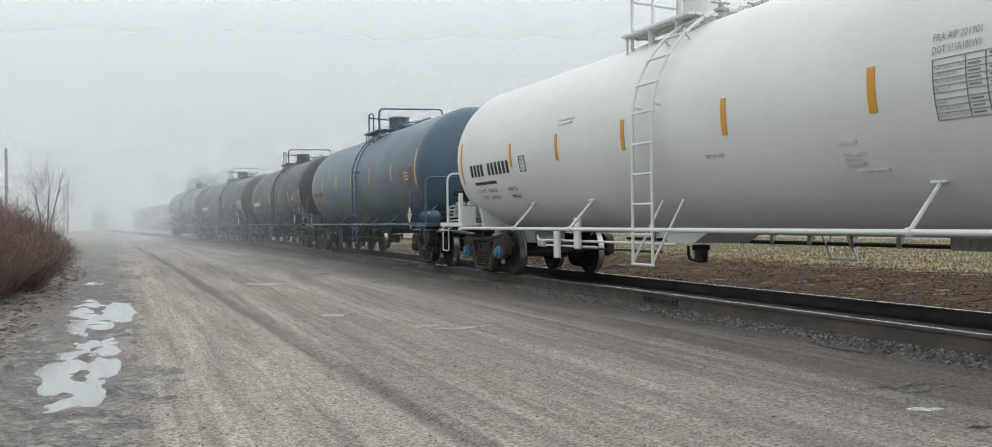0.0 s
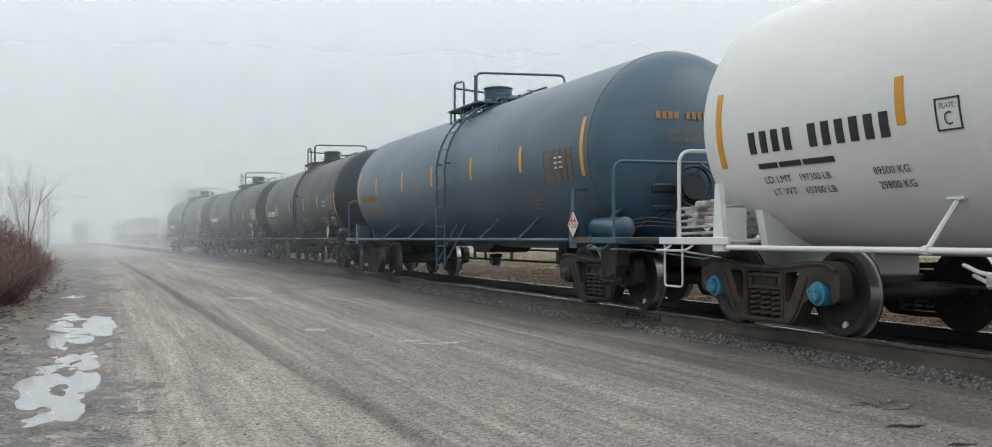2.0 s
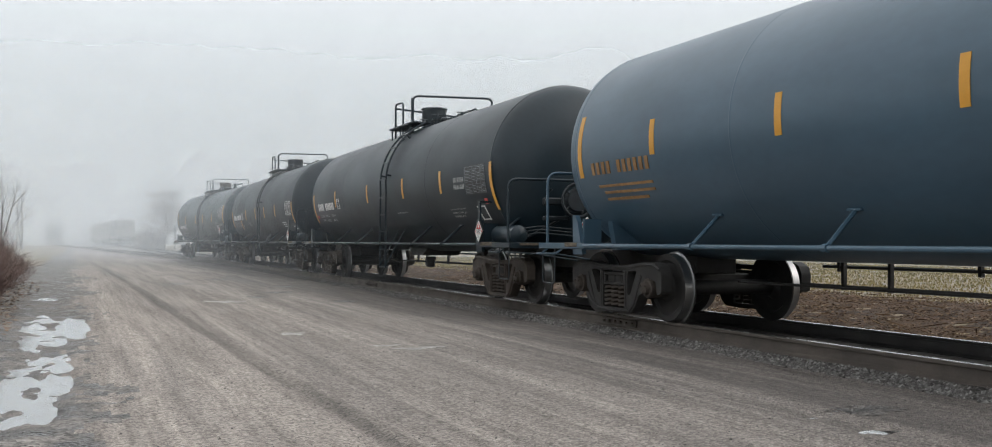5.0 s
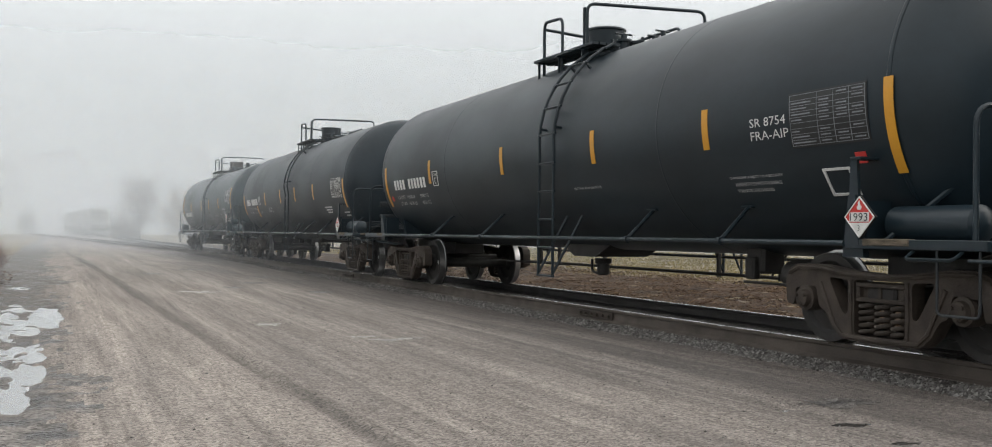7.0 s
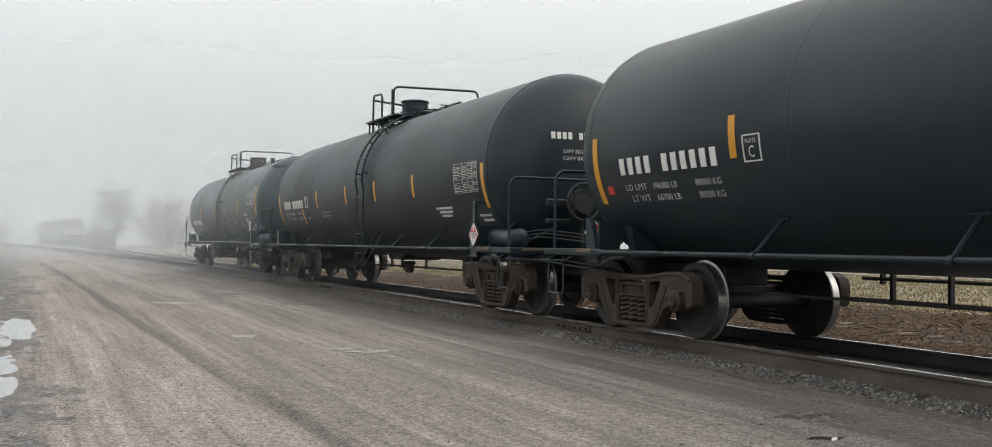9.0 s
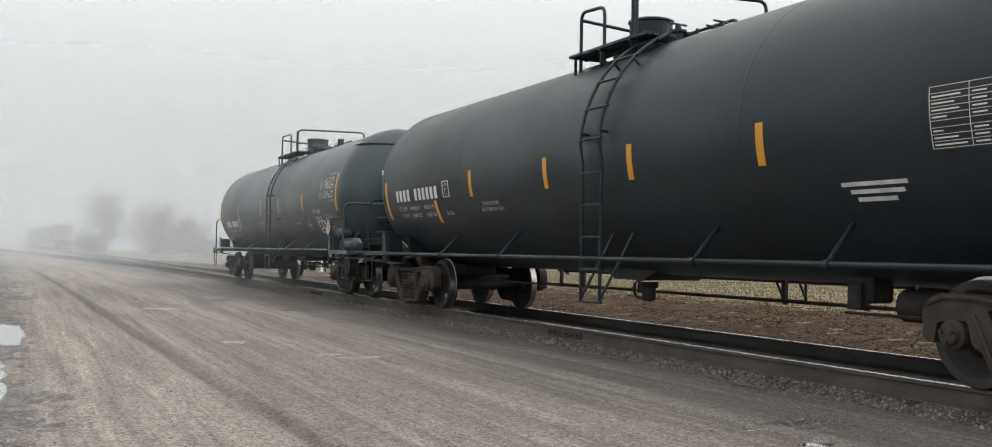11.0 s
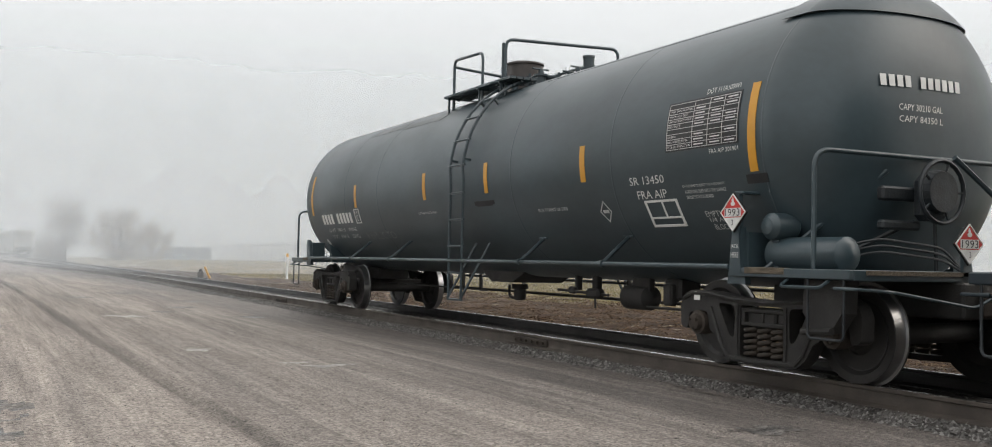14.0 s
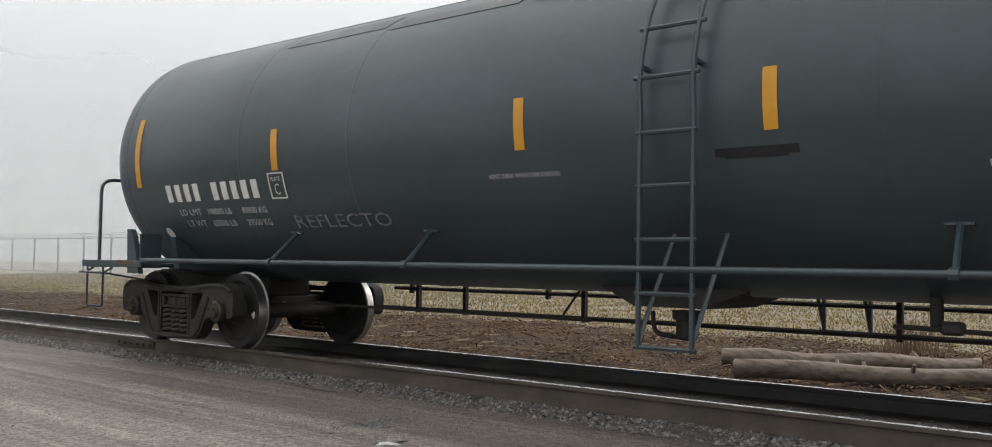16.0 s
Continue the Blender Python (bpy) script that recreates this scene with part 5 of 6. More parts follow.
    part("notice_frame", line_bars(Geo(), [(-4.74, -5.28, 1.58, 1.60), (-4.74, -5.28, 1.34, 1.36), (-4.74, -4.77, 1.36, 1.58), (-5.25, -5.28, 1.36, 1.58), (-5.02, -5.04, 1.43, 1.58), (-4.77, -5.25, 1.42, 1.435)]), ink, car)
    g, q = Geo(), [(0, 0.115), (0.115, 0), (0, -0.115), (-0.115, 0)]
    for k in range(4):
        (a, b), (c, d) = q[k], q[(k + 1) % 4]
        g.add([on_tank(-3.98 - u * f, 1.52 + v * f, 0.009) for u, v in ((a, b), (c, d)) for f in (1.0, 0.82)], [(0, 1, 3, 2)])
    part("diamond_sign", line_bars(g, [(-3.93, -4.03, 1.505, 1.535)]), M["mark_grey"], car)
    part("small_reservoir", Geo().turn([(-0.16, 0.0), (-0.15, 0.07), (-0.10, 0.115), (0.12, 0.115), (0.17, 0.07), (0.18, 0.0)], "x", (-1.22, -6.66, 1.30), 18).box(-1.28, -1.16, -6.70, -6.62, 0.92, 1.22), M["slate"], car, smooth=40)
    g = Geo()
    g.add([on_tank(6.33 + 0.07 * math.cos(6.283 * k / 14), 1.27 + 0.06 * math.sin(6.283 * k / 14), 0.008) for k in range(14)], [tuple(range(14))])
    part("white_spot", g, M["mark_white"], car)
    part("paint_smear", patch(patch(Geo(), -0.83, -1.42, 1.70, 1.755, 0.004, 2), -0.9, -1.35, 1.685, 1.70, 0.004, 2), M["panel_black"], car)
    part("paint_smear", patch(Geo(), -6.35, -6.62, 1.68, 1.76, 0.004, 2), M["panel_black"], car)
    for pa, pb, za, zb in ((4.45, 2.95, 3.18, 3.30), (2.85, 1.25, 3.14, 3.24)):
        part("paint_patch", patch(Geo(), pa, pb, za, zb, 0.004, 4, -0.1), M["slate_pale"], car, "paler repainted patch")
    part("chalk_writing", words_on_tank(Geo(), "REFLECTO", 3.91, 2.52, 1.30, 1.42, 0.008), M["chalk"], car)
    g = Geo()
    for w, z in (("JACK", 1.10), ("HERE", 1.03)):
        vs, fs = LETTERS[w]
        g.add([(-1.481, -6.33 - 0.10 * u, z + 0.045 * v) for u, v in vs], fs)
    part("lettering", g, M["mark_white"], car)
    part("inspection_sticker", Geo().box(-1.080, -1.072, -TC + 0.86, -TC + 0.95, 0.62, 0.70), M["mark_white"], car, "small white sticker")
    end_marks(car, ink, True)
    CARS.append((car, sets, y))


build_train()

# ---- what lies and grows around ----
rnd = random.Random(11)


def rock(g, x, y, z, s):
    """A small angular stone."""
    o = len(g.v)
    for dx, dy, dz in ((1, 0, 0), (-1, 0, 0), (0, 1, 0), (0, -1, 0), (0, 0, 1)):
        k = s * (0.6 + 0.7 * rnd.random())
        g.v.append((x + dx * k + rnd.uniform(-0.3, 0.3) * s, y + dy * k + rnd.uniform(-0.3, 0.3) * s, z + dz * k * 0.8 - s * 0.15))
    for q in ((0, 2, 4), (2, 1, 4), (1, 3, 4), (3, 0, 4)):
        g.f.append(tuple(o + i for i in q))
        g.mi.append(0)


def flake(g, x, y, z, a, b):
    """A leaf or a chip that lies at a tilt."""
    t = rnd.random() * 6.283
    c, s = math.cos(t), math.sin(t)
    u, v = rnd.uniform(-0.4, 0.4) * a, rnd.uniform(-0.5, 0.5) * b
    g.add([(x + c * a, y + s * a, z + u), (x - s * b, y + c * b, z + v + 0.004), (x - c * a, y - s * a, z - u * 0.4 + 0.002), (x + s * b, y - c * b, z - v * 0.4 + 0.006)], [(0, 1, 2, 3)])


def stuff(name, g, material, label):
    ob = part(name, g, material)
    return tagged(ob, label, name.replace("_", " "), kind="stuff")


g = Geo()
for i in range(14000):
    y = 1.5 + 26 * rnd.random() ** 1.5
    x = 6.41 + max(min(rnd.gauss(0, 0.07), 0.10), -0.14) + 0.06 * noise.noise((y, 0, 3))
    rock(g, x, y, 0.094 - 0.07 * smooth01(6.54, 6.32, x), 0.010 + 0.018 * rnd.random() ** 2)
for i in range(3500):
    rock(g, rnd.uniform(6.68, 8.9), 1.5 + 26 * rnd.random() ** 1.5, 0.085, 0.012 + 0.024 * rnd.random())
stuff("ballast", g, M["stones"], "loose grey ballast stones along the rail")

g = Geo()
for i in range(15000):
    y = 2.5 + 26 * rnd.random() ** 1.6
    x = rnd.uniform(-4.0, 0.2) if rnd.random() < 0.4 else rnd.uniform(0.2, 6.2)
    rock(g, x, y, road_z(x, y) if x > -1.2 else 0.01, 0.004 + 0.010 * rnd.random() ** 3)
stuff("grit", g, M["stones"], "loose grit on the road and its verge")

g = Geo()
for i in range(9000):
    x = rnd.uniform(-5.2, -0.9)
    y = 6 + 26 * rnd.random() ** 1.3
    if rnd.random() < smooth01(-0.7, -1.5, x) * 0.9 + 0.08:
        flake(g, x, y, 0.03 + 0.05 * smooth01(-1.2, -3, x), 0.025 + 0.03 * rnd.random(), 0.015 + 0.02 * rnd.random())
stuff("leaf_litter", g, M["leaves"], "dead brown leaves on the verge")

g = Geo()
for i in range(42000):
    y = -4 + 44 * rnd.random() ** 1.2
    x = rnd.uniform(8.75, 15.2)
    flake(g, x, y, land(x, y) + 0.03 + 0.03 * rnd.random(), 0.012 + 0.030 * rnd.random() ** 3, 0.008 + 0.012 * rnd.random())
for i in range(420):
    x, y, a, r = rnd.uniform(9.0, 15), rnd.uniform(-2, 30), rnd.random() * 6.283, rnd.uniform(0.08, 0.35)
    z = land(x, y) + 0.03
    g.tube([(x, y, z), (x + r * math.cos(a), y + r * math.sin(a), z + rnd.uniform(0, 0.08))], 0.006 + 0.006 * rnd.random(), 3, cap=False)
# leaves gathered in drifts between the chips
state = rnd.getstate()
for i in range(80000):
    y = -4 + 34 * rnd.random() ** 1.3
    x = rnd.uniform(8.75, 14.6)
    if noise.noise((x * 1.3, y * 0.9, 5)) + 0.4 * noise.noise((x * 4, y * 4, 2)) > rnd.uniform(-0.25, 0.35):
        flake(g, x, y, land(x, y) + 0.035 + 0.02 * rnd.random(), 0.012 + 0.02 * rnd.random(), 0.010 + 0.014 * rnd.random())
rnd.setstate(state)
stuff("wood_litter", g, M["chips"], "brown wood chips, twigs and dead leaves")


def blades(count, xr, yr, h, name, label, keep=None):
    g = Geo()
    for i in range(count):
        x, y = rnd.uniform(*xr), rnd.uniform(*yr)
        if keep and rnd.random() > keep(x, y):
            continue
        a, t, hh = rnd.random() * 6.283, rnd.random() * 6.283, h * rnd.uniform(0.4, 1.1)
        w = 0.006 + 0.0005 * math.hypot(x, y)
        z = land(x, y)
        g.add([(x - w * math.cos(a), y - w * math.sin(a), z), (x + w * math.cos(a), y + w * math.sin(a), z), (x + hh * 0.5 * math.cos(t), y + hh * 0.5 * math.sin(t), z + hh)], [(0, 1, 2)])
    return stuff(name, g, M["grass"], label)


blades(90000, (12.2, 30), (-6, 60), 0.065, "grass", "short yellow-green winter grass",
       lambda x, y: smooth01(13.0, 16.2, x + 1.6 * noise.noise((y * 0.22, 0, 1)) + 0.05 * max(y - 14, 0)))
g = Geo()
for i in range(220):
    x, y, a = 13.6 + rnd.gauss(0, 0.22), 4.9 + rnd.gauss(0, 0.22), rnd.random() * 6.283
    h = rnd.uniform(0.25, 0.55)
    g.tube([(x, y, 0.12), (x + 0.2 * h * math.cos(a), y + 0.2 * h * math.sin(a), 0.12 + h * 0.7), (x + 0.5 * h * math.cos(a), y + 0.5 * h * math.sin(a), 0.12 + h)], 0.004, 3, r1=0.002, cap=False)
tagged(part("dry_grass_tuft", g, M["leaves"]), "tuft of tall dead orange grass", "grass tuft")


# water stands in the hollows; the ground's own roughness makes the shores
def puddle(x, y, rx, ry, z):
    g, n = Geo(), 40
    k = 1.22
    g.v = [(x + rx * k * math.cos(6.283 * i / n), y + ry * k * math.sin(6.283 * i / n), z) for i in range(n)]
    g.f, g.mi = [tuple(range(n))], [0]
    tagged(part("puddle", g, M["water"]), "shallow muddy puddle that mirrors the pale sky", "puddle", "puddles of the road", "structure")


for i, (x, y, rx, ry) in enumerate(POOLS):
    puddle(x, y, rx, ry, -0.0270 + 0.0003 * i)


def patch_of_ground(name, x0, y0, w, h, mat, label):
    """A ragged patch that follows the road."""
    g, index, cell = Geo(), {}, 0.04

    def at(i, j):
        if (i, j) not in index:
            index[i, j] = len(g.v)
            x, y = x0 + i * cell, y0 + j * cell
            g.v.append((x, y, road_z(x, y) + 0.005))
        return index[i, j]
    for i in range(-int(w / cell), int(w / cell)):
        for j in range(-int(h / cell), int(h / cell)):
            f = 1 - math.hypot(i * cell / w, j * cell / h) + 0.6 * noise.noise((x0 + i * cell * 5, y0 + j * cell * 3, 1.0)) + 0.5 * noise.noise((i * cell * 14, j * cell * 9, 2.0))
            if f > 0.35:
                g.f.append((at(i, j), at(i + 1, j), at(i + 1, j + 1), at(i, j + 1)))
                g.mi.append(0)
    if g.f:
        tagged(part(name, g, mat), label, "road patch", "patches of the road", "structure")


for x, y, w, h in ((4.3, 24.4, 0.7, 0.8), (3.5, 22.6, 0.5, 0.6), (5.0, 27.5, 0.7, 1.0), (2.4, 30.0, 0.6, 0.9), (4.9, 20.4, 0.45, 0.5), (3.9, 33.0, 0.9, 1.2), (5.3, 5.9, 0.5, 0.3)):
    patch_of_ground("pothole", x, y, w * 0.75, h * 0.75, M["verge"], "broken dark pothole in the packed gravel")
for x, y, w, h in ((3.60, 11.2, 0.36, 0.22), (3.3, 11.6, 0.2, 0.16), (2.55, 13.5, 0.3, 0.25), (2.6, 21.0, 0.5, 0.5)):
    patch_of_ground("bare_patch", x, y, w, h, M["pale_patch"], "pale worn patch in the packed gravel")


def grow(g, p, d, length, r, depth, spread, kids, droop=0.0, rng=rnd, n=4):
    """A branch with its side branches."""
    pts, q, dd = [p], Vector(p), Vector(d)
    k = 3
    for i in range(k):
        dd = (dd + Vector((rng.gauss(0, 0.12), rng.gauss(0, 0.12), rng.gauss(0, 0.08) - droop))).normalized()
        q = q + dd * (length / k)
        pts.append(tuple(q))
    g.tube(pts, r, n, r1=r * 0.5, cap=False)
    if depth:
        for i in range(kids):
            t = rng.uniform(0.35, 1.0)
            j = min(int(t * k), k - 1)
            s = Vector(pts[j]).lerp(Vector(pts[j + 1]), t * k - j)
            side = Vector((rng.gauss(0, 1), rng.gauss(0, 1), rng.gauss(0.2, 0.5))).normalized()
            nd = (dd * (1 - spread) + side * spread + Vector((0, 0, 0.12 - droop))).normalized()
            grow(g, tuple(s), nd, length * rng.uniform(0.5, 0.75), r * 0.5, depth - 1, spread, kids, droop, rng, max(n - 1, 3))


def bare_tree(x, y, h, r, stems, spread, kids, depth, twig, label, lean=0.5, thin=1.0):
    rng = random.Random(int(x * 13 + y * 7))
    base = new("tree")
    z0 = land(x, y) - 0.05
    trunk, crown = Geo(), Geo()
    for i in range(stems):
        a = 6.283 * (i + rng.random() * 0.6) / stems
        d = Vector((lean * math.cos(a), lean * math.sin(a), 1)).normalized() if stems > 1 else Vector((0.03, 0.02, 1)).normalized()
        pts, q = [], Vector((0.08 * math.cos(a), 0.08 * math.sin(a), 0)) if stems > 1 else Vector((0, 0, 0))
        L = h * rng.uniform(0.62, 0.75)
        for k in range(6):
            pts.append(tuple(q))
            q = q + d * L / 5
            d = (d + Vector((rng.gauss(0, 0.07), rng.gauss(0, 0.07), 0.10))).normalized()
        trunk.tube(pts, r, 6, r1=r * 0.35)
        for k in range(kids * 3):
            t = rng.uniform(0.12, 1.0) * 4.999
            j = int(t)
            s = Vector(pts[j]).lerp(Vector(pts[j + 1]), t - j)
            b = rng.random() * 6.283
            nd = Vector((math.cos(b) * spread * 1.3, math.sin(b) * spread * 1.3, 0.75)).normalized()
            grow(crown, tuple(s), nd, h * 0.30 * rng.uniform(0.6, 1.1), r * 0.35 * thin, depth, spread, kids, 0.0, rng)
    part("trunk", trunk, M["bark"], base, smooth=60)
    part("crown", crown, M[twig], base)
    base.location = Vector((x, y, z0)) * K
    return tagged(base, label, "tree", "bare trees")


bare_tree(9.9, 139, 8.6, 0.15, 1, 0.8, 8, 2, "twig_grey", "tall bare tree faint in the fog", 0.12, 1.1)


def domed_tree(x, y, w, h, stems, label):
    """A many-stemmed bare tree whose twigs end in a rounded crown."""
    rng = random.Random(int(x * 19 + y * 3))
    base = new("tree")
    trunk, crown = Geo(), Geo()
    mid = Vector((0, 0, h * 0.54))

    def to_shell(d, k=1.0):
        # distance along d from the foot to the crown's outline
        dx = math.hypot(d.x, d.y) / (w / 2)
        dz, c = d.z / (h * 0.46), mid.z / (h * 0.46)
        a, b, q = dx * dx + dz * dz, -2 * dz * c, c * c - 1
        disc = b * b - 4 * a * q
        return k * (-b + math.sqrt(disc)) / (2 * a) if disc > 0 else 0.0
    for i in range(stems):
        a, t = 6.283 * (i * 0.618 % 1), radians(4 + 50 * rng.random())
        d = Vector((math.sin(t) * math.cos(a), math.sin(t) * math.sin(a), math.cos(t)))
        L = to_shell(d, rng.uniform(0.70, 0.86))
        if L <= 0:
            continue
        pts = [Vector((0.15 * math.cos(a), 0.15 * math.sin(a), 0))]
        for k in range(1, 6):
            pts.append(d * (L * k / 5) + Vector((rng.gauss(0, 0.09), rng.gauss(0, 0.09), 0.04 * k)))
        trunk.tube(pts, 0.11, 5, r1=0.045)
        for k in range(14):
            u = rng.uniform(1.0, 4.99)
            j = int(u)
            s = pts[j].lerp(pts[j + 1], u - j)
            out = (s - Vector((0, 0, h * 0.25))).normalized()
            nd = (out + Vector((rng.gauss(0, 0.55), rng.gauss(0, 0.55), rng.gauss(0.15, 0.3)))).normalized()
            room = h * 0.10 + 0.22 * h * rng.random() * (1 - 0.35 * u / 5)
            grow(crown, tuple(s), nd, room, 0.045, 2, 0.55, 4, 0.0, rng)
    part("trunk", trunk, M["bark"], base, smooth=60)
    part("crown", crown, M["willow"], base)
    base.location = Vector((x, y, land(x, y) - 0.05)) * K
    tagged(base, label, "tree", "bare trees")


domed_tree(16.4, 139, 8.8, 7.3, 20, "broad bare tree with many pale stems in the fog")
domed_tree(20.6, 141, 5.6, 5.2, 12, "low bare tree beside a broader one")
bare_tree(-2.65, 38, 3.7, 0.035, 3, 0.45, 4, 2, "twig_grey", "slender bare sapling above the red shrubs", 0.16, 0.7)
bare_tree(-4.9, 34, 3.0, 0.03, 3, 0.5, 4, 2, "twig_grey", "thin bare sapling behind the shrubs", 0.3, 0.7)
bare_tree(-6.0, 30, 3.2, 0.03, 4, 0.5, 4, 2, "twig_grey", "thin bare sapling with pale twigs", 0.3, 0.7)


def thicket(x, y, wx, wy, h, count, twig, label, name="shrub"):
    """A dense bush of fine upright twigs."""
    rng = random.Random(int(x * 31 + y * 17))
    g = Geo()
    for i in range(count):
        a, q = rng.random() * 6.283, rng.random() ** 0.6
        bx, by = wx * q * math.cos(a), wy * q * math.sin(a)
        hh = h * (1 - 0.55 * q ** 2.2) * rng.uniform(0.55, 1.08)
        o = Vector((bx * 0.8, by * 0.8, 0))
        tip = Vector((bx * 1.15 + rng.gauss(0, 0.12), by * 1.15 + rng.gauss(0, 0.12), hh))
        mid = o.lerp(tip, 0.5) + Vector((rng.gauss(0, 0.06), rng.gauss(0, 0.06), 0.05))
        g.tube([o, mid, tip], 0.0055, 3, r1=0.0028, cap=False)
        for k in range(9):
            t = rng.uniform(0.15, 1)
            s = mid.lerp(tip, t * 2 - 1) if t > 0.5 else o.lerp(mid, t * 2)
            e = s + Vector((rng.gauss(0, 0.16), rng.gauss(0, 0.16), rng.uniform(0.05, 0.32)))
            g.tube([s, e], 0.0038, 3, r1=0.002, cap=False)
    ob = part(name, g, M[twig])
    ob.location = Vector((x, y, land(x, y))) * K
    return tagged(ob, label, "shrub", "shrubs beside the road")


for x, y, wx, wy, h, c in ((-2.75, 18.2, 1.2, 1.8, 1.75, 1100), (-2.5, 21.3, 1.25, 1.9, 1.7, 1100), (-2.75, 24.6, 1.1, 2.0, 1.35, 900), (-4.3, 20.0, 1.4, 2.6, 2.0, 900),
                        (-4.5, 25.5, 1.6, 3.0, 2.1, 900), (-2.5, 28.6, 1.1, 2.4, 1.25, 700), (-3.4, 34.0, 1.2, 3.0, 1.4, 500), (-6.2, 30.0, 1.8, 4.0, 2.2, 700)):
    thicket(x, y, wx, wy, h, int(c * 1.5), "twig_red", "dense red-brown leafless shrub on the verge")
for x, y, h in ((7.4, 138, 3.6), (8.6, 141, 3.0)):
    thicket(x, y, 1.6, 1.8, h, 500, "twig_grey", "grey leafless shrub in the fog")


def pole(x, y, h, r, lamp, label):
    p = new("utility_pole")
    part("shaft", Geo().turn([(-0.4, r), (h, r * 0.7)], "z", (0, 0, 0), 10), M["wood_pole"], p, smooth=60)
    if lamp:
        part("lamp_arm", Geo().tube(bend([(0, 0, h - 0.3), (1.6, 0.2, h + 0.1), (3.2, 0.4, h + 0.05)], 0.5), 0.05, 6), M["steel_fence"], p)
        part("lamp_head", Geo().box(3.0, 3.8, 0.3, 0.5, h - 0.05, h + 0.1, 0.03), M["steel_fence"], p)
    p.location = Vector((x, y, -0.03)) * K
    tagged(p, label, "utility pole", "poles along the road")


pole(-7.2, 72, 6.2, 0.13, False, "weathered wooden utility pole behind the shrubs")
pole(-6.4, 128, 6.0, 0.13, True, "wooden pole with a street lamp, faint in fog")
pole(-7.6, 142, 5.8, 0.13, False, "wooden utility pole fading into fog")


def hopper(x, y, turn_deg, mat, label):
    """A covered hopper car seen from far: body, roof, end frame, trucks."""
    c = new("hopper_car")
    g = Geo().box(-1.5, 1.5, -6.5, 6.5, 1.6, 4.2, 0.12)
    p = [(-1.5, 4.2), (1.5, 4.2), (0.8, 4.5), (-0.8, 4.5)]
    g.add([(a, -6.5, b) for a, b in p] + [(a, 6.5, b) for a, b in p], [(0, 1, 2, 3), (7, 6, 5, 4), (0, 4, 5, 1), (1, 5, 6, 2), (2, 6, 7, 3), (3, 7, 4, 0)])
    part("body", g, M[mat], c)
    for k in range(3):
        s = -4.2 + 4.2 * k
        part("chute", Geo().prism([(s - 1.9, 1.6), (s + 1.9, 1.6), (s + 0.5, 0.6), (s - 0.5, 0.6)], -1.3, 1.3), M[mat], c)
    for s in (-1, 1):
        part("end_deck", Geo().box(-1.5, 1.5, min(s * 6.5, s * 8.0), max(s * 6.5, s * 8.0), 0.95, 1.15), M["car_dark"], c)
        for x2 in (-1.42, 0.0, 1.42):
            part("end_post", Geo().box(x2 - 0.07, x2 + 0.07, s * 7.9 - 0.06, s * 7.9 + 0.06, 1.15, 4.2), M[mat], c)
        part("end_beam", Geo().box(-1.5, 1.5, s * 7.9 - 0.08, s * 7.9 + 0.08, 4.05, 4.3), M[mat], c)
        part("end_roof", Geo().box(-1.5, 1.5, min(s * 6.45, s * 7.95), max(s * 6.45, s * 7.95), 4.18, 4.3), M[mat], c)
        t = Geo()
        for e in (-0.87, 0.87):
            for xx in (-0.75, 0.75):
                t.turn([(-0.07, WR), (0.07, WR)], "x", (xx, s * 5.8 + e, WR), 16)
            t.turn([(-1.0, 0.08), (1.0, 0.08)], "x", (0, s * 5.8 + e, WR), 8)
        for xx in (-1.0, 1.0):
            t.box(xx - 0.06, xx + 0.06, s * 5.8 - 1.1, s * 5.8 + 1.1, 0.25, 0.62, 0.04)
        part("truck", t, M["grime"], c)
    for k in range(12):
        part("side_rib", Geo().box(-1.56, -1.5, -6.2 + 1.12 * k, -6.1 + 1.12 * k, 1.6, 4.2), M[mat], c)
    c.matrix_world = pose(x * K, y * K, RAIL_Z * K, 0, 0, turn_deg)
    tagged(c, label, "hopper car", "parked hopper cars")


for k in range(4):
    hopper(6.1 - 1.0 * k, 186 + 16.5 * k, 3.4, "car_pale", "pale grey covered hopper car standing in fog")
hopper(-6.0, 252, 4.0, "car_dark", "dark freight car far off in the fog")

# chain-link fence with barbed wire
FENCE_X = 31.5


def fence_post(y):
    g = Geo().turn([(-0.1, 0.065), (2.35, 0.065)], "z", (0, 0, 0), 6).tube([(0, 0, 2.3), (-0.28, 0, 2.62)], 0.03, 4)
    return part("post", g, M["steel_fence"])


fence = new("chain_link_fence")
fence.location = Vector((FENCE_X, 57.0, 0.22)) * K
post = None
for k in range(28):
    if post is None:
        post = fence_post(0)
        post.parent = fence
    else:
        again(post, fence, (0, 3.6 * k, 0))
g = Geo()
for z in (0.08, 2.30, 2.40, 2.50, 2.60):
    off = 0 if z < 2.35 else -(z - 2.3) * 0.9
    g.tube([(off, 0, z), (off, 97, z)], 0.035 if z in (0.08, 2.30) else 0.014, 4)
part("rails_and_wire", g, M["steel_fence"], fence)
g = Geo()
for k in range(300):
    y = 0.3 * k
    for s in (-1, 1):
        g.tube([(0, y, 0.08), (0, min(max(y + s * 2.2, 0), 90), 2.30)], 0.0035, 3, cap=False)
part("wire_mesh", g, M["steel_fence"], fence).data.materials[0] = M["steel_fence"]
tagged(fence, "tall chain-link fence topped with barbed wire", "fence")
g = Geo()
hoard = new("sheet_hoarding")
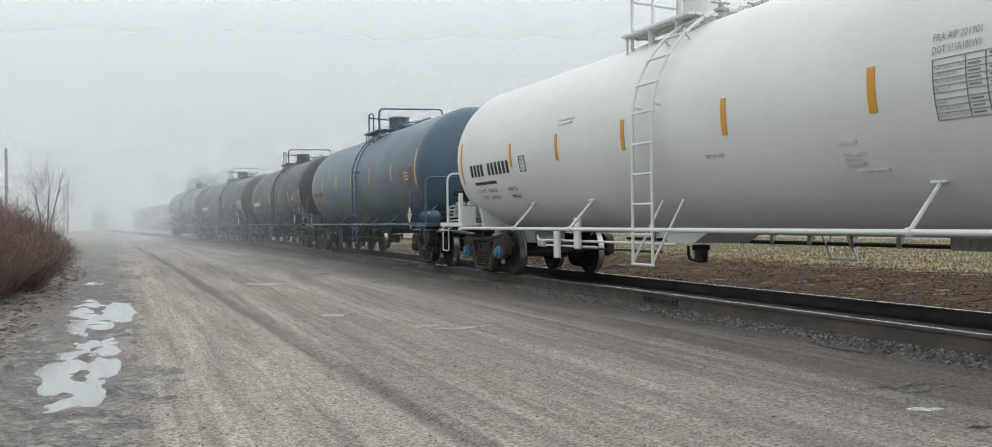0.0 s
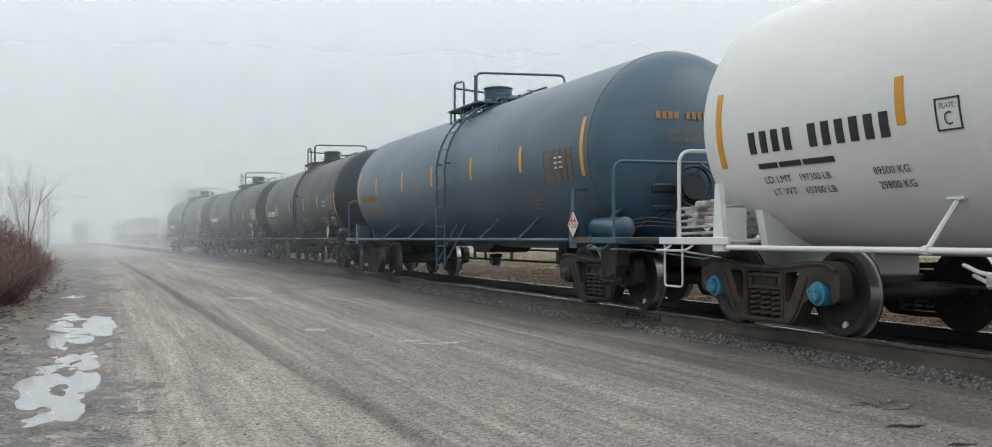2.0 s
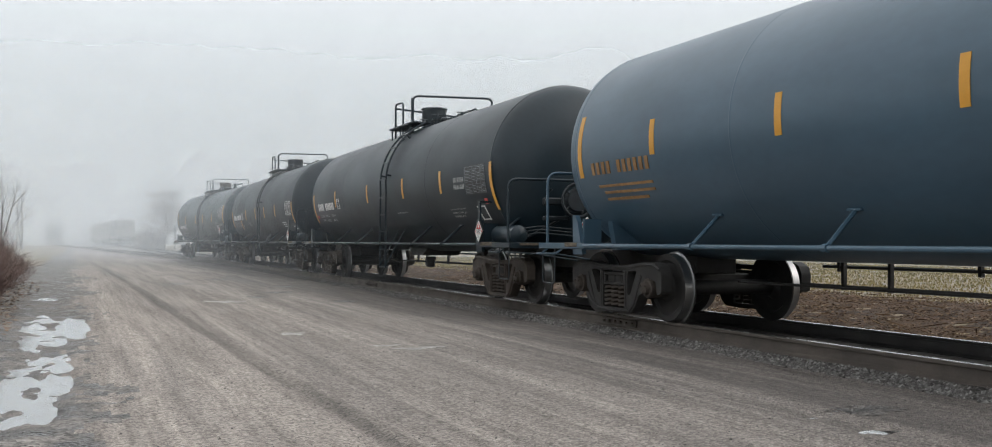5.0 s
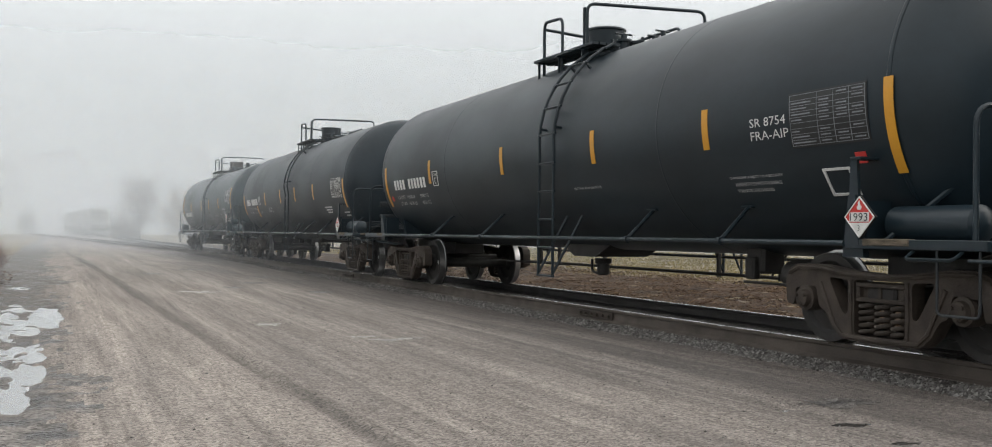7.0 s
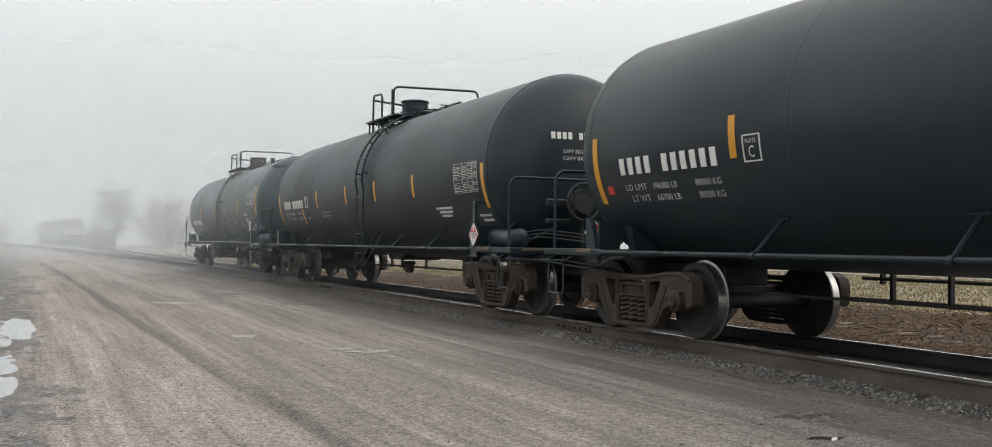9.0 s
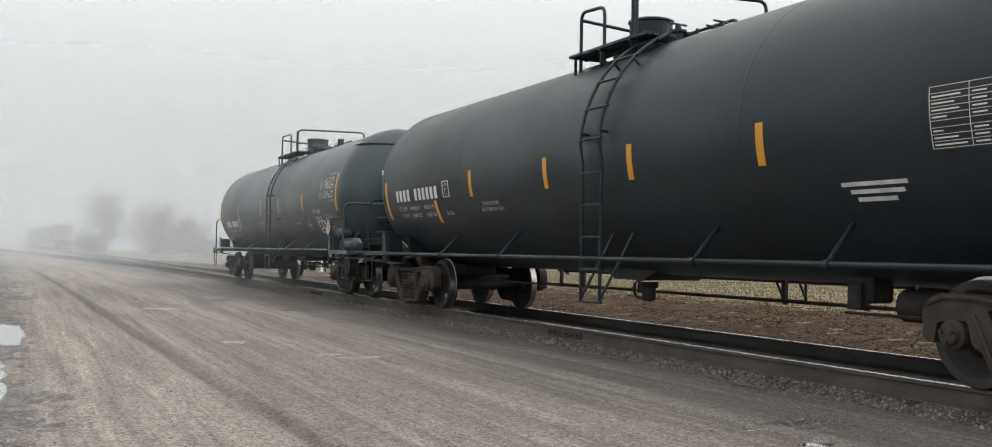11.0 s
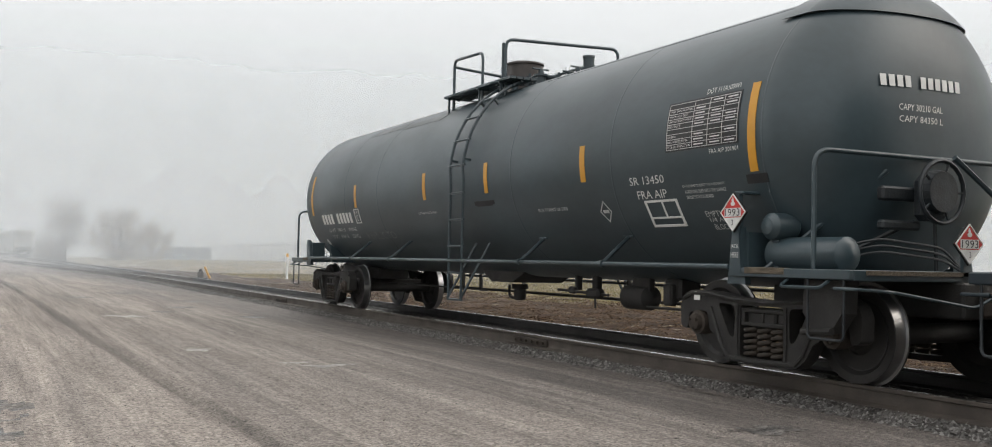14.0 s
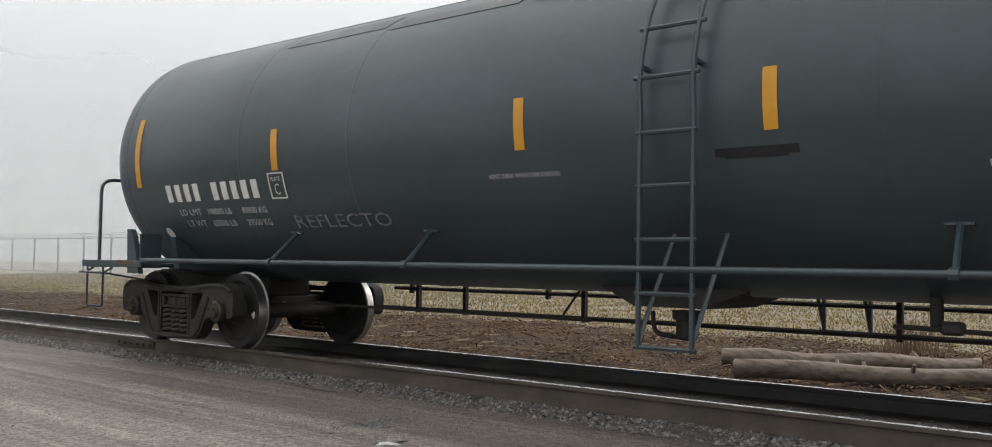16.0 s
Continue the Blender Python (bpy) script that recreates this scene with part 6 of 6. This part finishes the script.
for k in range(8):
    part("sheet", Geo().box(0.85 * k, 0.85 * k + 0.83, -0.04, 0.04, -0.1, 2.1).box(0.85 * k + 0.35, 0.85 * k + 0.45, -0.08, 0.0, -0.1, 2.1), M["sheet_blue"], hoard)
hoard.location = Vector((23.6, 152, 0.2)) * K
tagged(hoard, "hoarding of pale blue-grey sheets along the fence", "hoarding")


def log(a, b, r, label, knots):
    rng = random.Random(int(a[0] * 100))
    a, b = Vector(a), Vector(b)
    n, segs, g = 14, 18, Geo()
    d = (b - a).normalized()
    side = d.cross(Vector((0, 0, 1))).normalized()
    up = side.cross(d)
    for i in range(segs + 1):
        p = a.lerp(b, i / segs) + up * 0.02 * math.sin(i * 0.7) + side * 0.02 * math.sin(i * 0.5 + 1)
        for k in range(n):
            t = 6.283 * k / n
            rr = r * (1 - 0.18 * i / segs) * (1 + 0.10 * noise.noise((i * 0.4, math.cos(t) * 1.5, math.sin(t) * 1.5 + a[0])))
            g.v.append(tuple(p + (side * math.cos(t) + up * math.sin(t)) * rr))
    for i in range(segs):
        for k in range(n):
            q, w = i * n + k, i * n + (k + 1) % n
            g.f.append((q, w, w + n, q + n))
            g.mi.append(0)
    g.f += [tuple(range(n))[::-1], tuple(segs * n + k for k in range(n))]
    g.mi += [1, 1]
    for k in range(knots):
        t = rng.uniform(0.1, 0.9)
        p = a.lerp(b, t)
        e = p + (side * rng.uniform(-1, 1) + up * 1.0 + d * rng.uniform(-0.8, 0.8)).normalized() * r * rng.uniform(1.3, 2.0)
        g.tube([p, e], r * 0.28, 6, r1=r * 0.18)
    tagged(part("log", g, [M["log"], M["log_end"]], smooth=50), label, "log", "felled logs")


log((9.62, 5.30, 0.19), (11.3, 1.4, 0.20), 0.105, "bleached bare log lying beside the track", 7)
log((10.7, 6.05, 0.20), (11.85, 3.55, 0.22), 0.10, "darker sawn log lying behind another", 3)


def switch_stand(x, y):
    s = new("switch_stand")
    part("base", Geo().box(-0.25, 0.25, -0.12, 0.12, 0.0, 0.10, 0.02), M["grime"], s)
    part("housing", Geo().box(-0.16, 0.10, -0.12, 0.12, 0.10, 0.38, 0.03).turn([(0, 0.09), (0.12, 0.07)], "z", (-0.03, 0, 0.38), 10), M["rust"], s, "rust-brown cast housing")
    part("lever", Geo().tube([(0.40, 0, 0.08), (0.14, -0.05, 0.60)], 0.05, 8), M["yellow"], s, "yellow painted lever")
    s.location = Vector((x, y, 0.06)) * K
    tagged(s, "small red and yellow switch stand by the track", "switch stand")


switch_stand(9.35, 49.0)
g = Geo().turn([(-0.2, 0.055), (1.22, 0.055), (1.25, 0.03)], "z", (0, 0, 0), 10)
marker = new("marker_post")
part("post", g, M["post_white"], marker, smooth=40)
part("cap", Geo().turn([(1.10, 0.060), (1.24, 0.060), (1.27, 0.0)], "z", (0, 0, 0), 10), M["yellow"], marker, smooth=40)
marker.location = Vector((12.9, 47.1, 0.1)) * K
tagged(marker, "slim white marker post in the grass", "marker post")

# haze that hides the distance: see-through sheets ringed round the camera's spot
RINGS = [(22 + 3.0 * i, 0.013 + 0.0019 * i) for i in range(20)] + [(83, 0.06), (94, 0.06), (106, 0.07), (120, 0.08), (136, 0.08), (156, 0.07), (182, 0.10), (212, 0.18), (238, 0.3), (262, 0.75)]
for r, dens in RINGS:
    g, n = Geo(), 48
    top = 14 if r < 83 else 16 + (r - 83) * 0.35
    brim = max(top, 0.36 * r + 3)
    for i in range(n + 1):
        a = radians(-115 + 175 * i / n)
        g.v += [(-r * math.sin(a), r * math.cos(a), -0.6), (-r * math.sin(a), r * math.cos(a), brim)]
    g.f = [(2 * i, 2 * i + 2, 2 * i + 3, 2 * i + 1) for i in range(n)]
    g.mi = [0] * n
    tagged(part("fog_bank", g, fog_shader(dens, 4.5 * K if r < 200 else 3.0, top * K), smooth=60), "see-through pale sheet that stands in for fog", "fog", "banks of fog", "structure")

STENCILS = ("lettering", "ruled_table", "table_text", "reporting_mark", "clearance_plate", "chalk_writing", "notice_frame", "diamond_sign", "wire_mesh", "rails_and_wire")
for o in bpy.data.objects:
    if o.parent and o.name.split(".")[0] in STENCILS:
        o["kind"] = "stuff"


def motions():
    """The train rolls towards the camera; its wheels turn with it."""
    ts, ss = [t for t, s in TRAIN], [s for t, s in TRAIN]
    for car, sets, y in CARS:
        rows = []
        for t, s in TRAIN:
            a, b = branch(y - s - TC), branch(y - s + TC)
            rows.append((t, pose((TRACK_X - (a + b) / 2) * K, (y - s) * K, RAIL_Z * K, 0, 0, math.degrees(math.atan2(b - a, 2 * TC)))))
        walk(car, rows)
        spin = [i * 0.125 for i in range(129)]
        for w, e in sets:
            walk(w, [(t, pose(0, e * K, WR * K, math.degrees(float(np.interp(t, ts, ss)) / WR))) for t in spin])


motions()
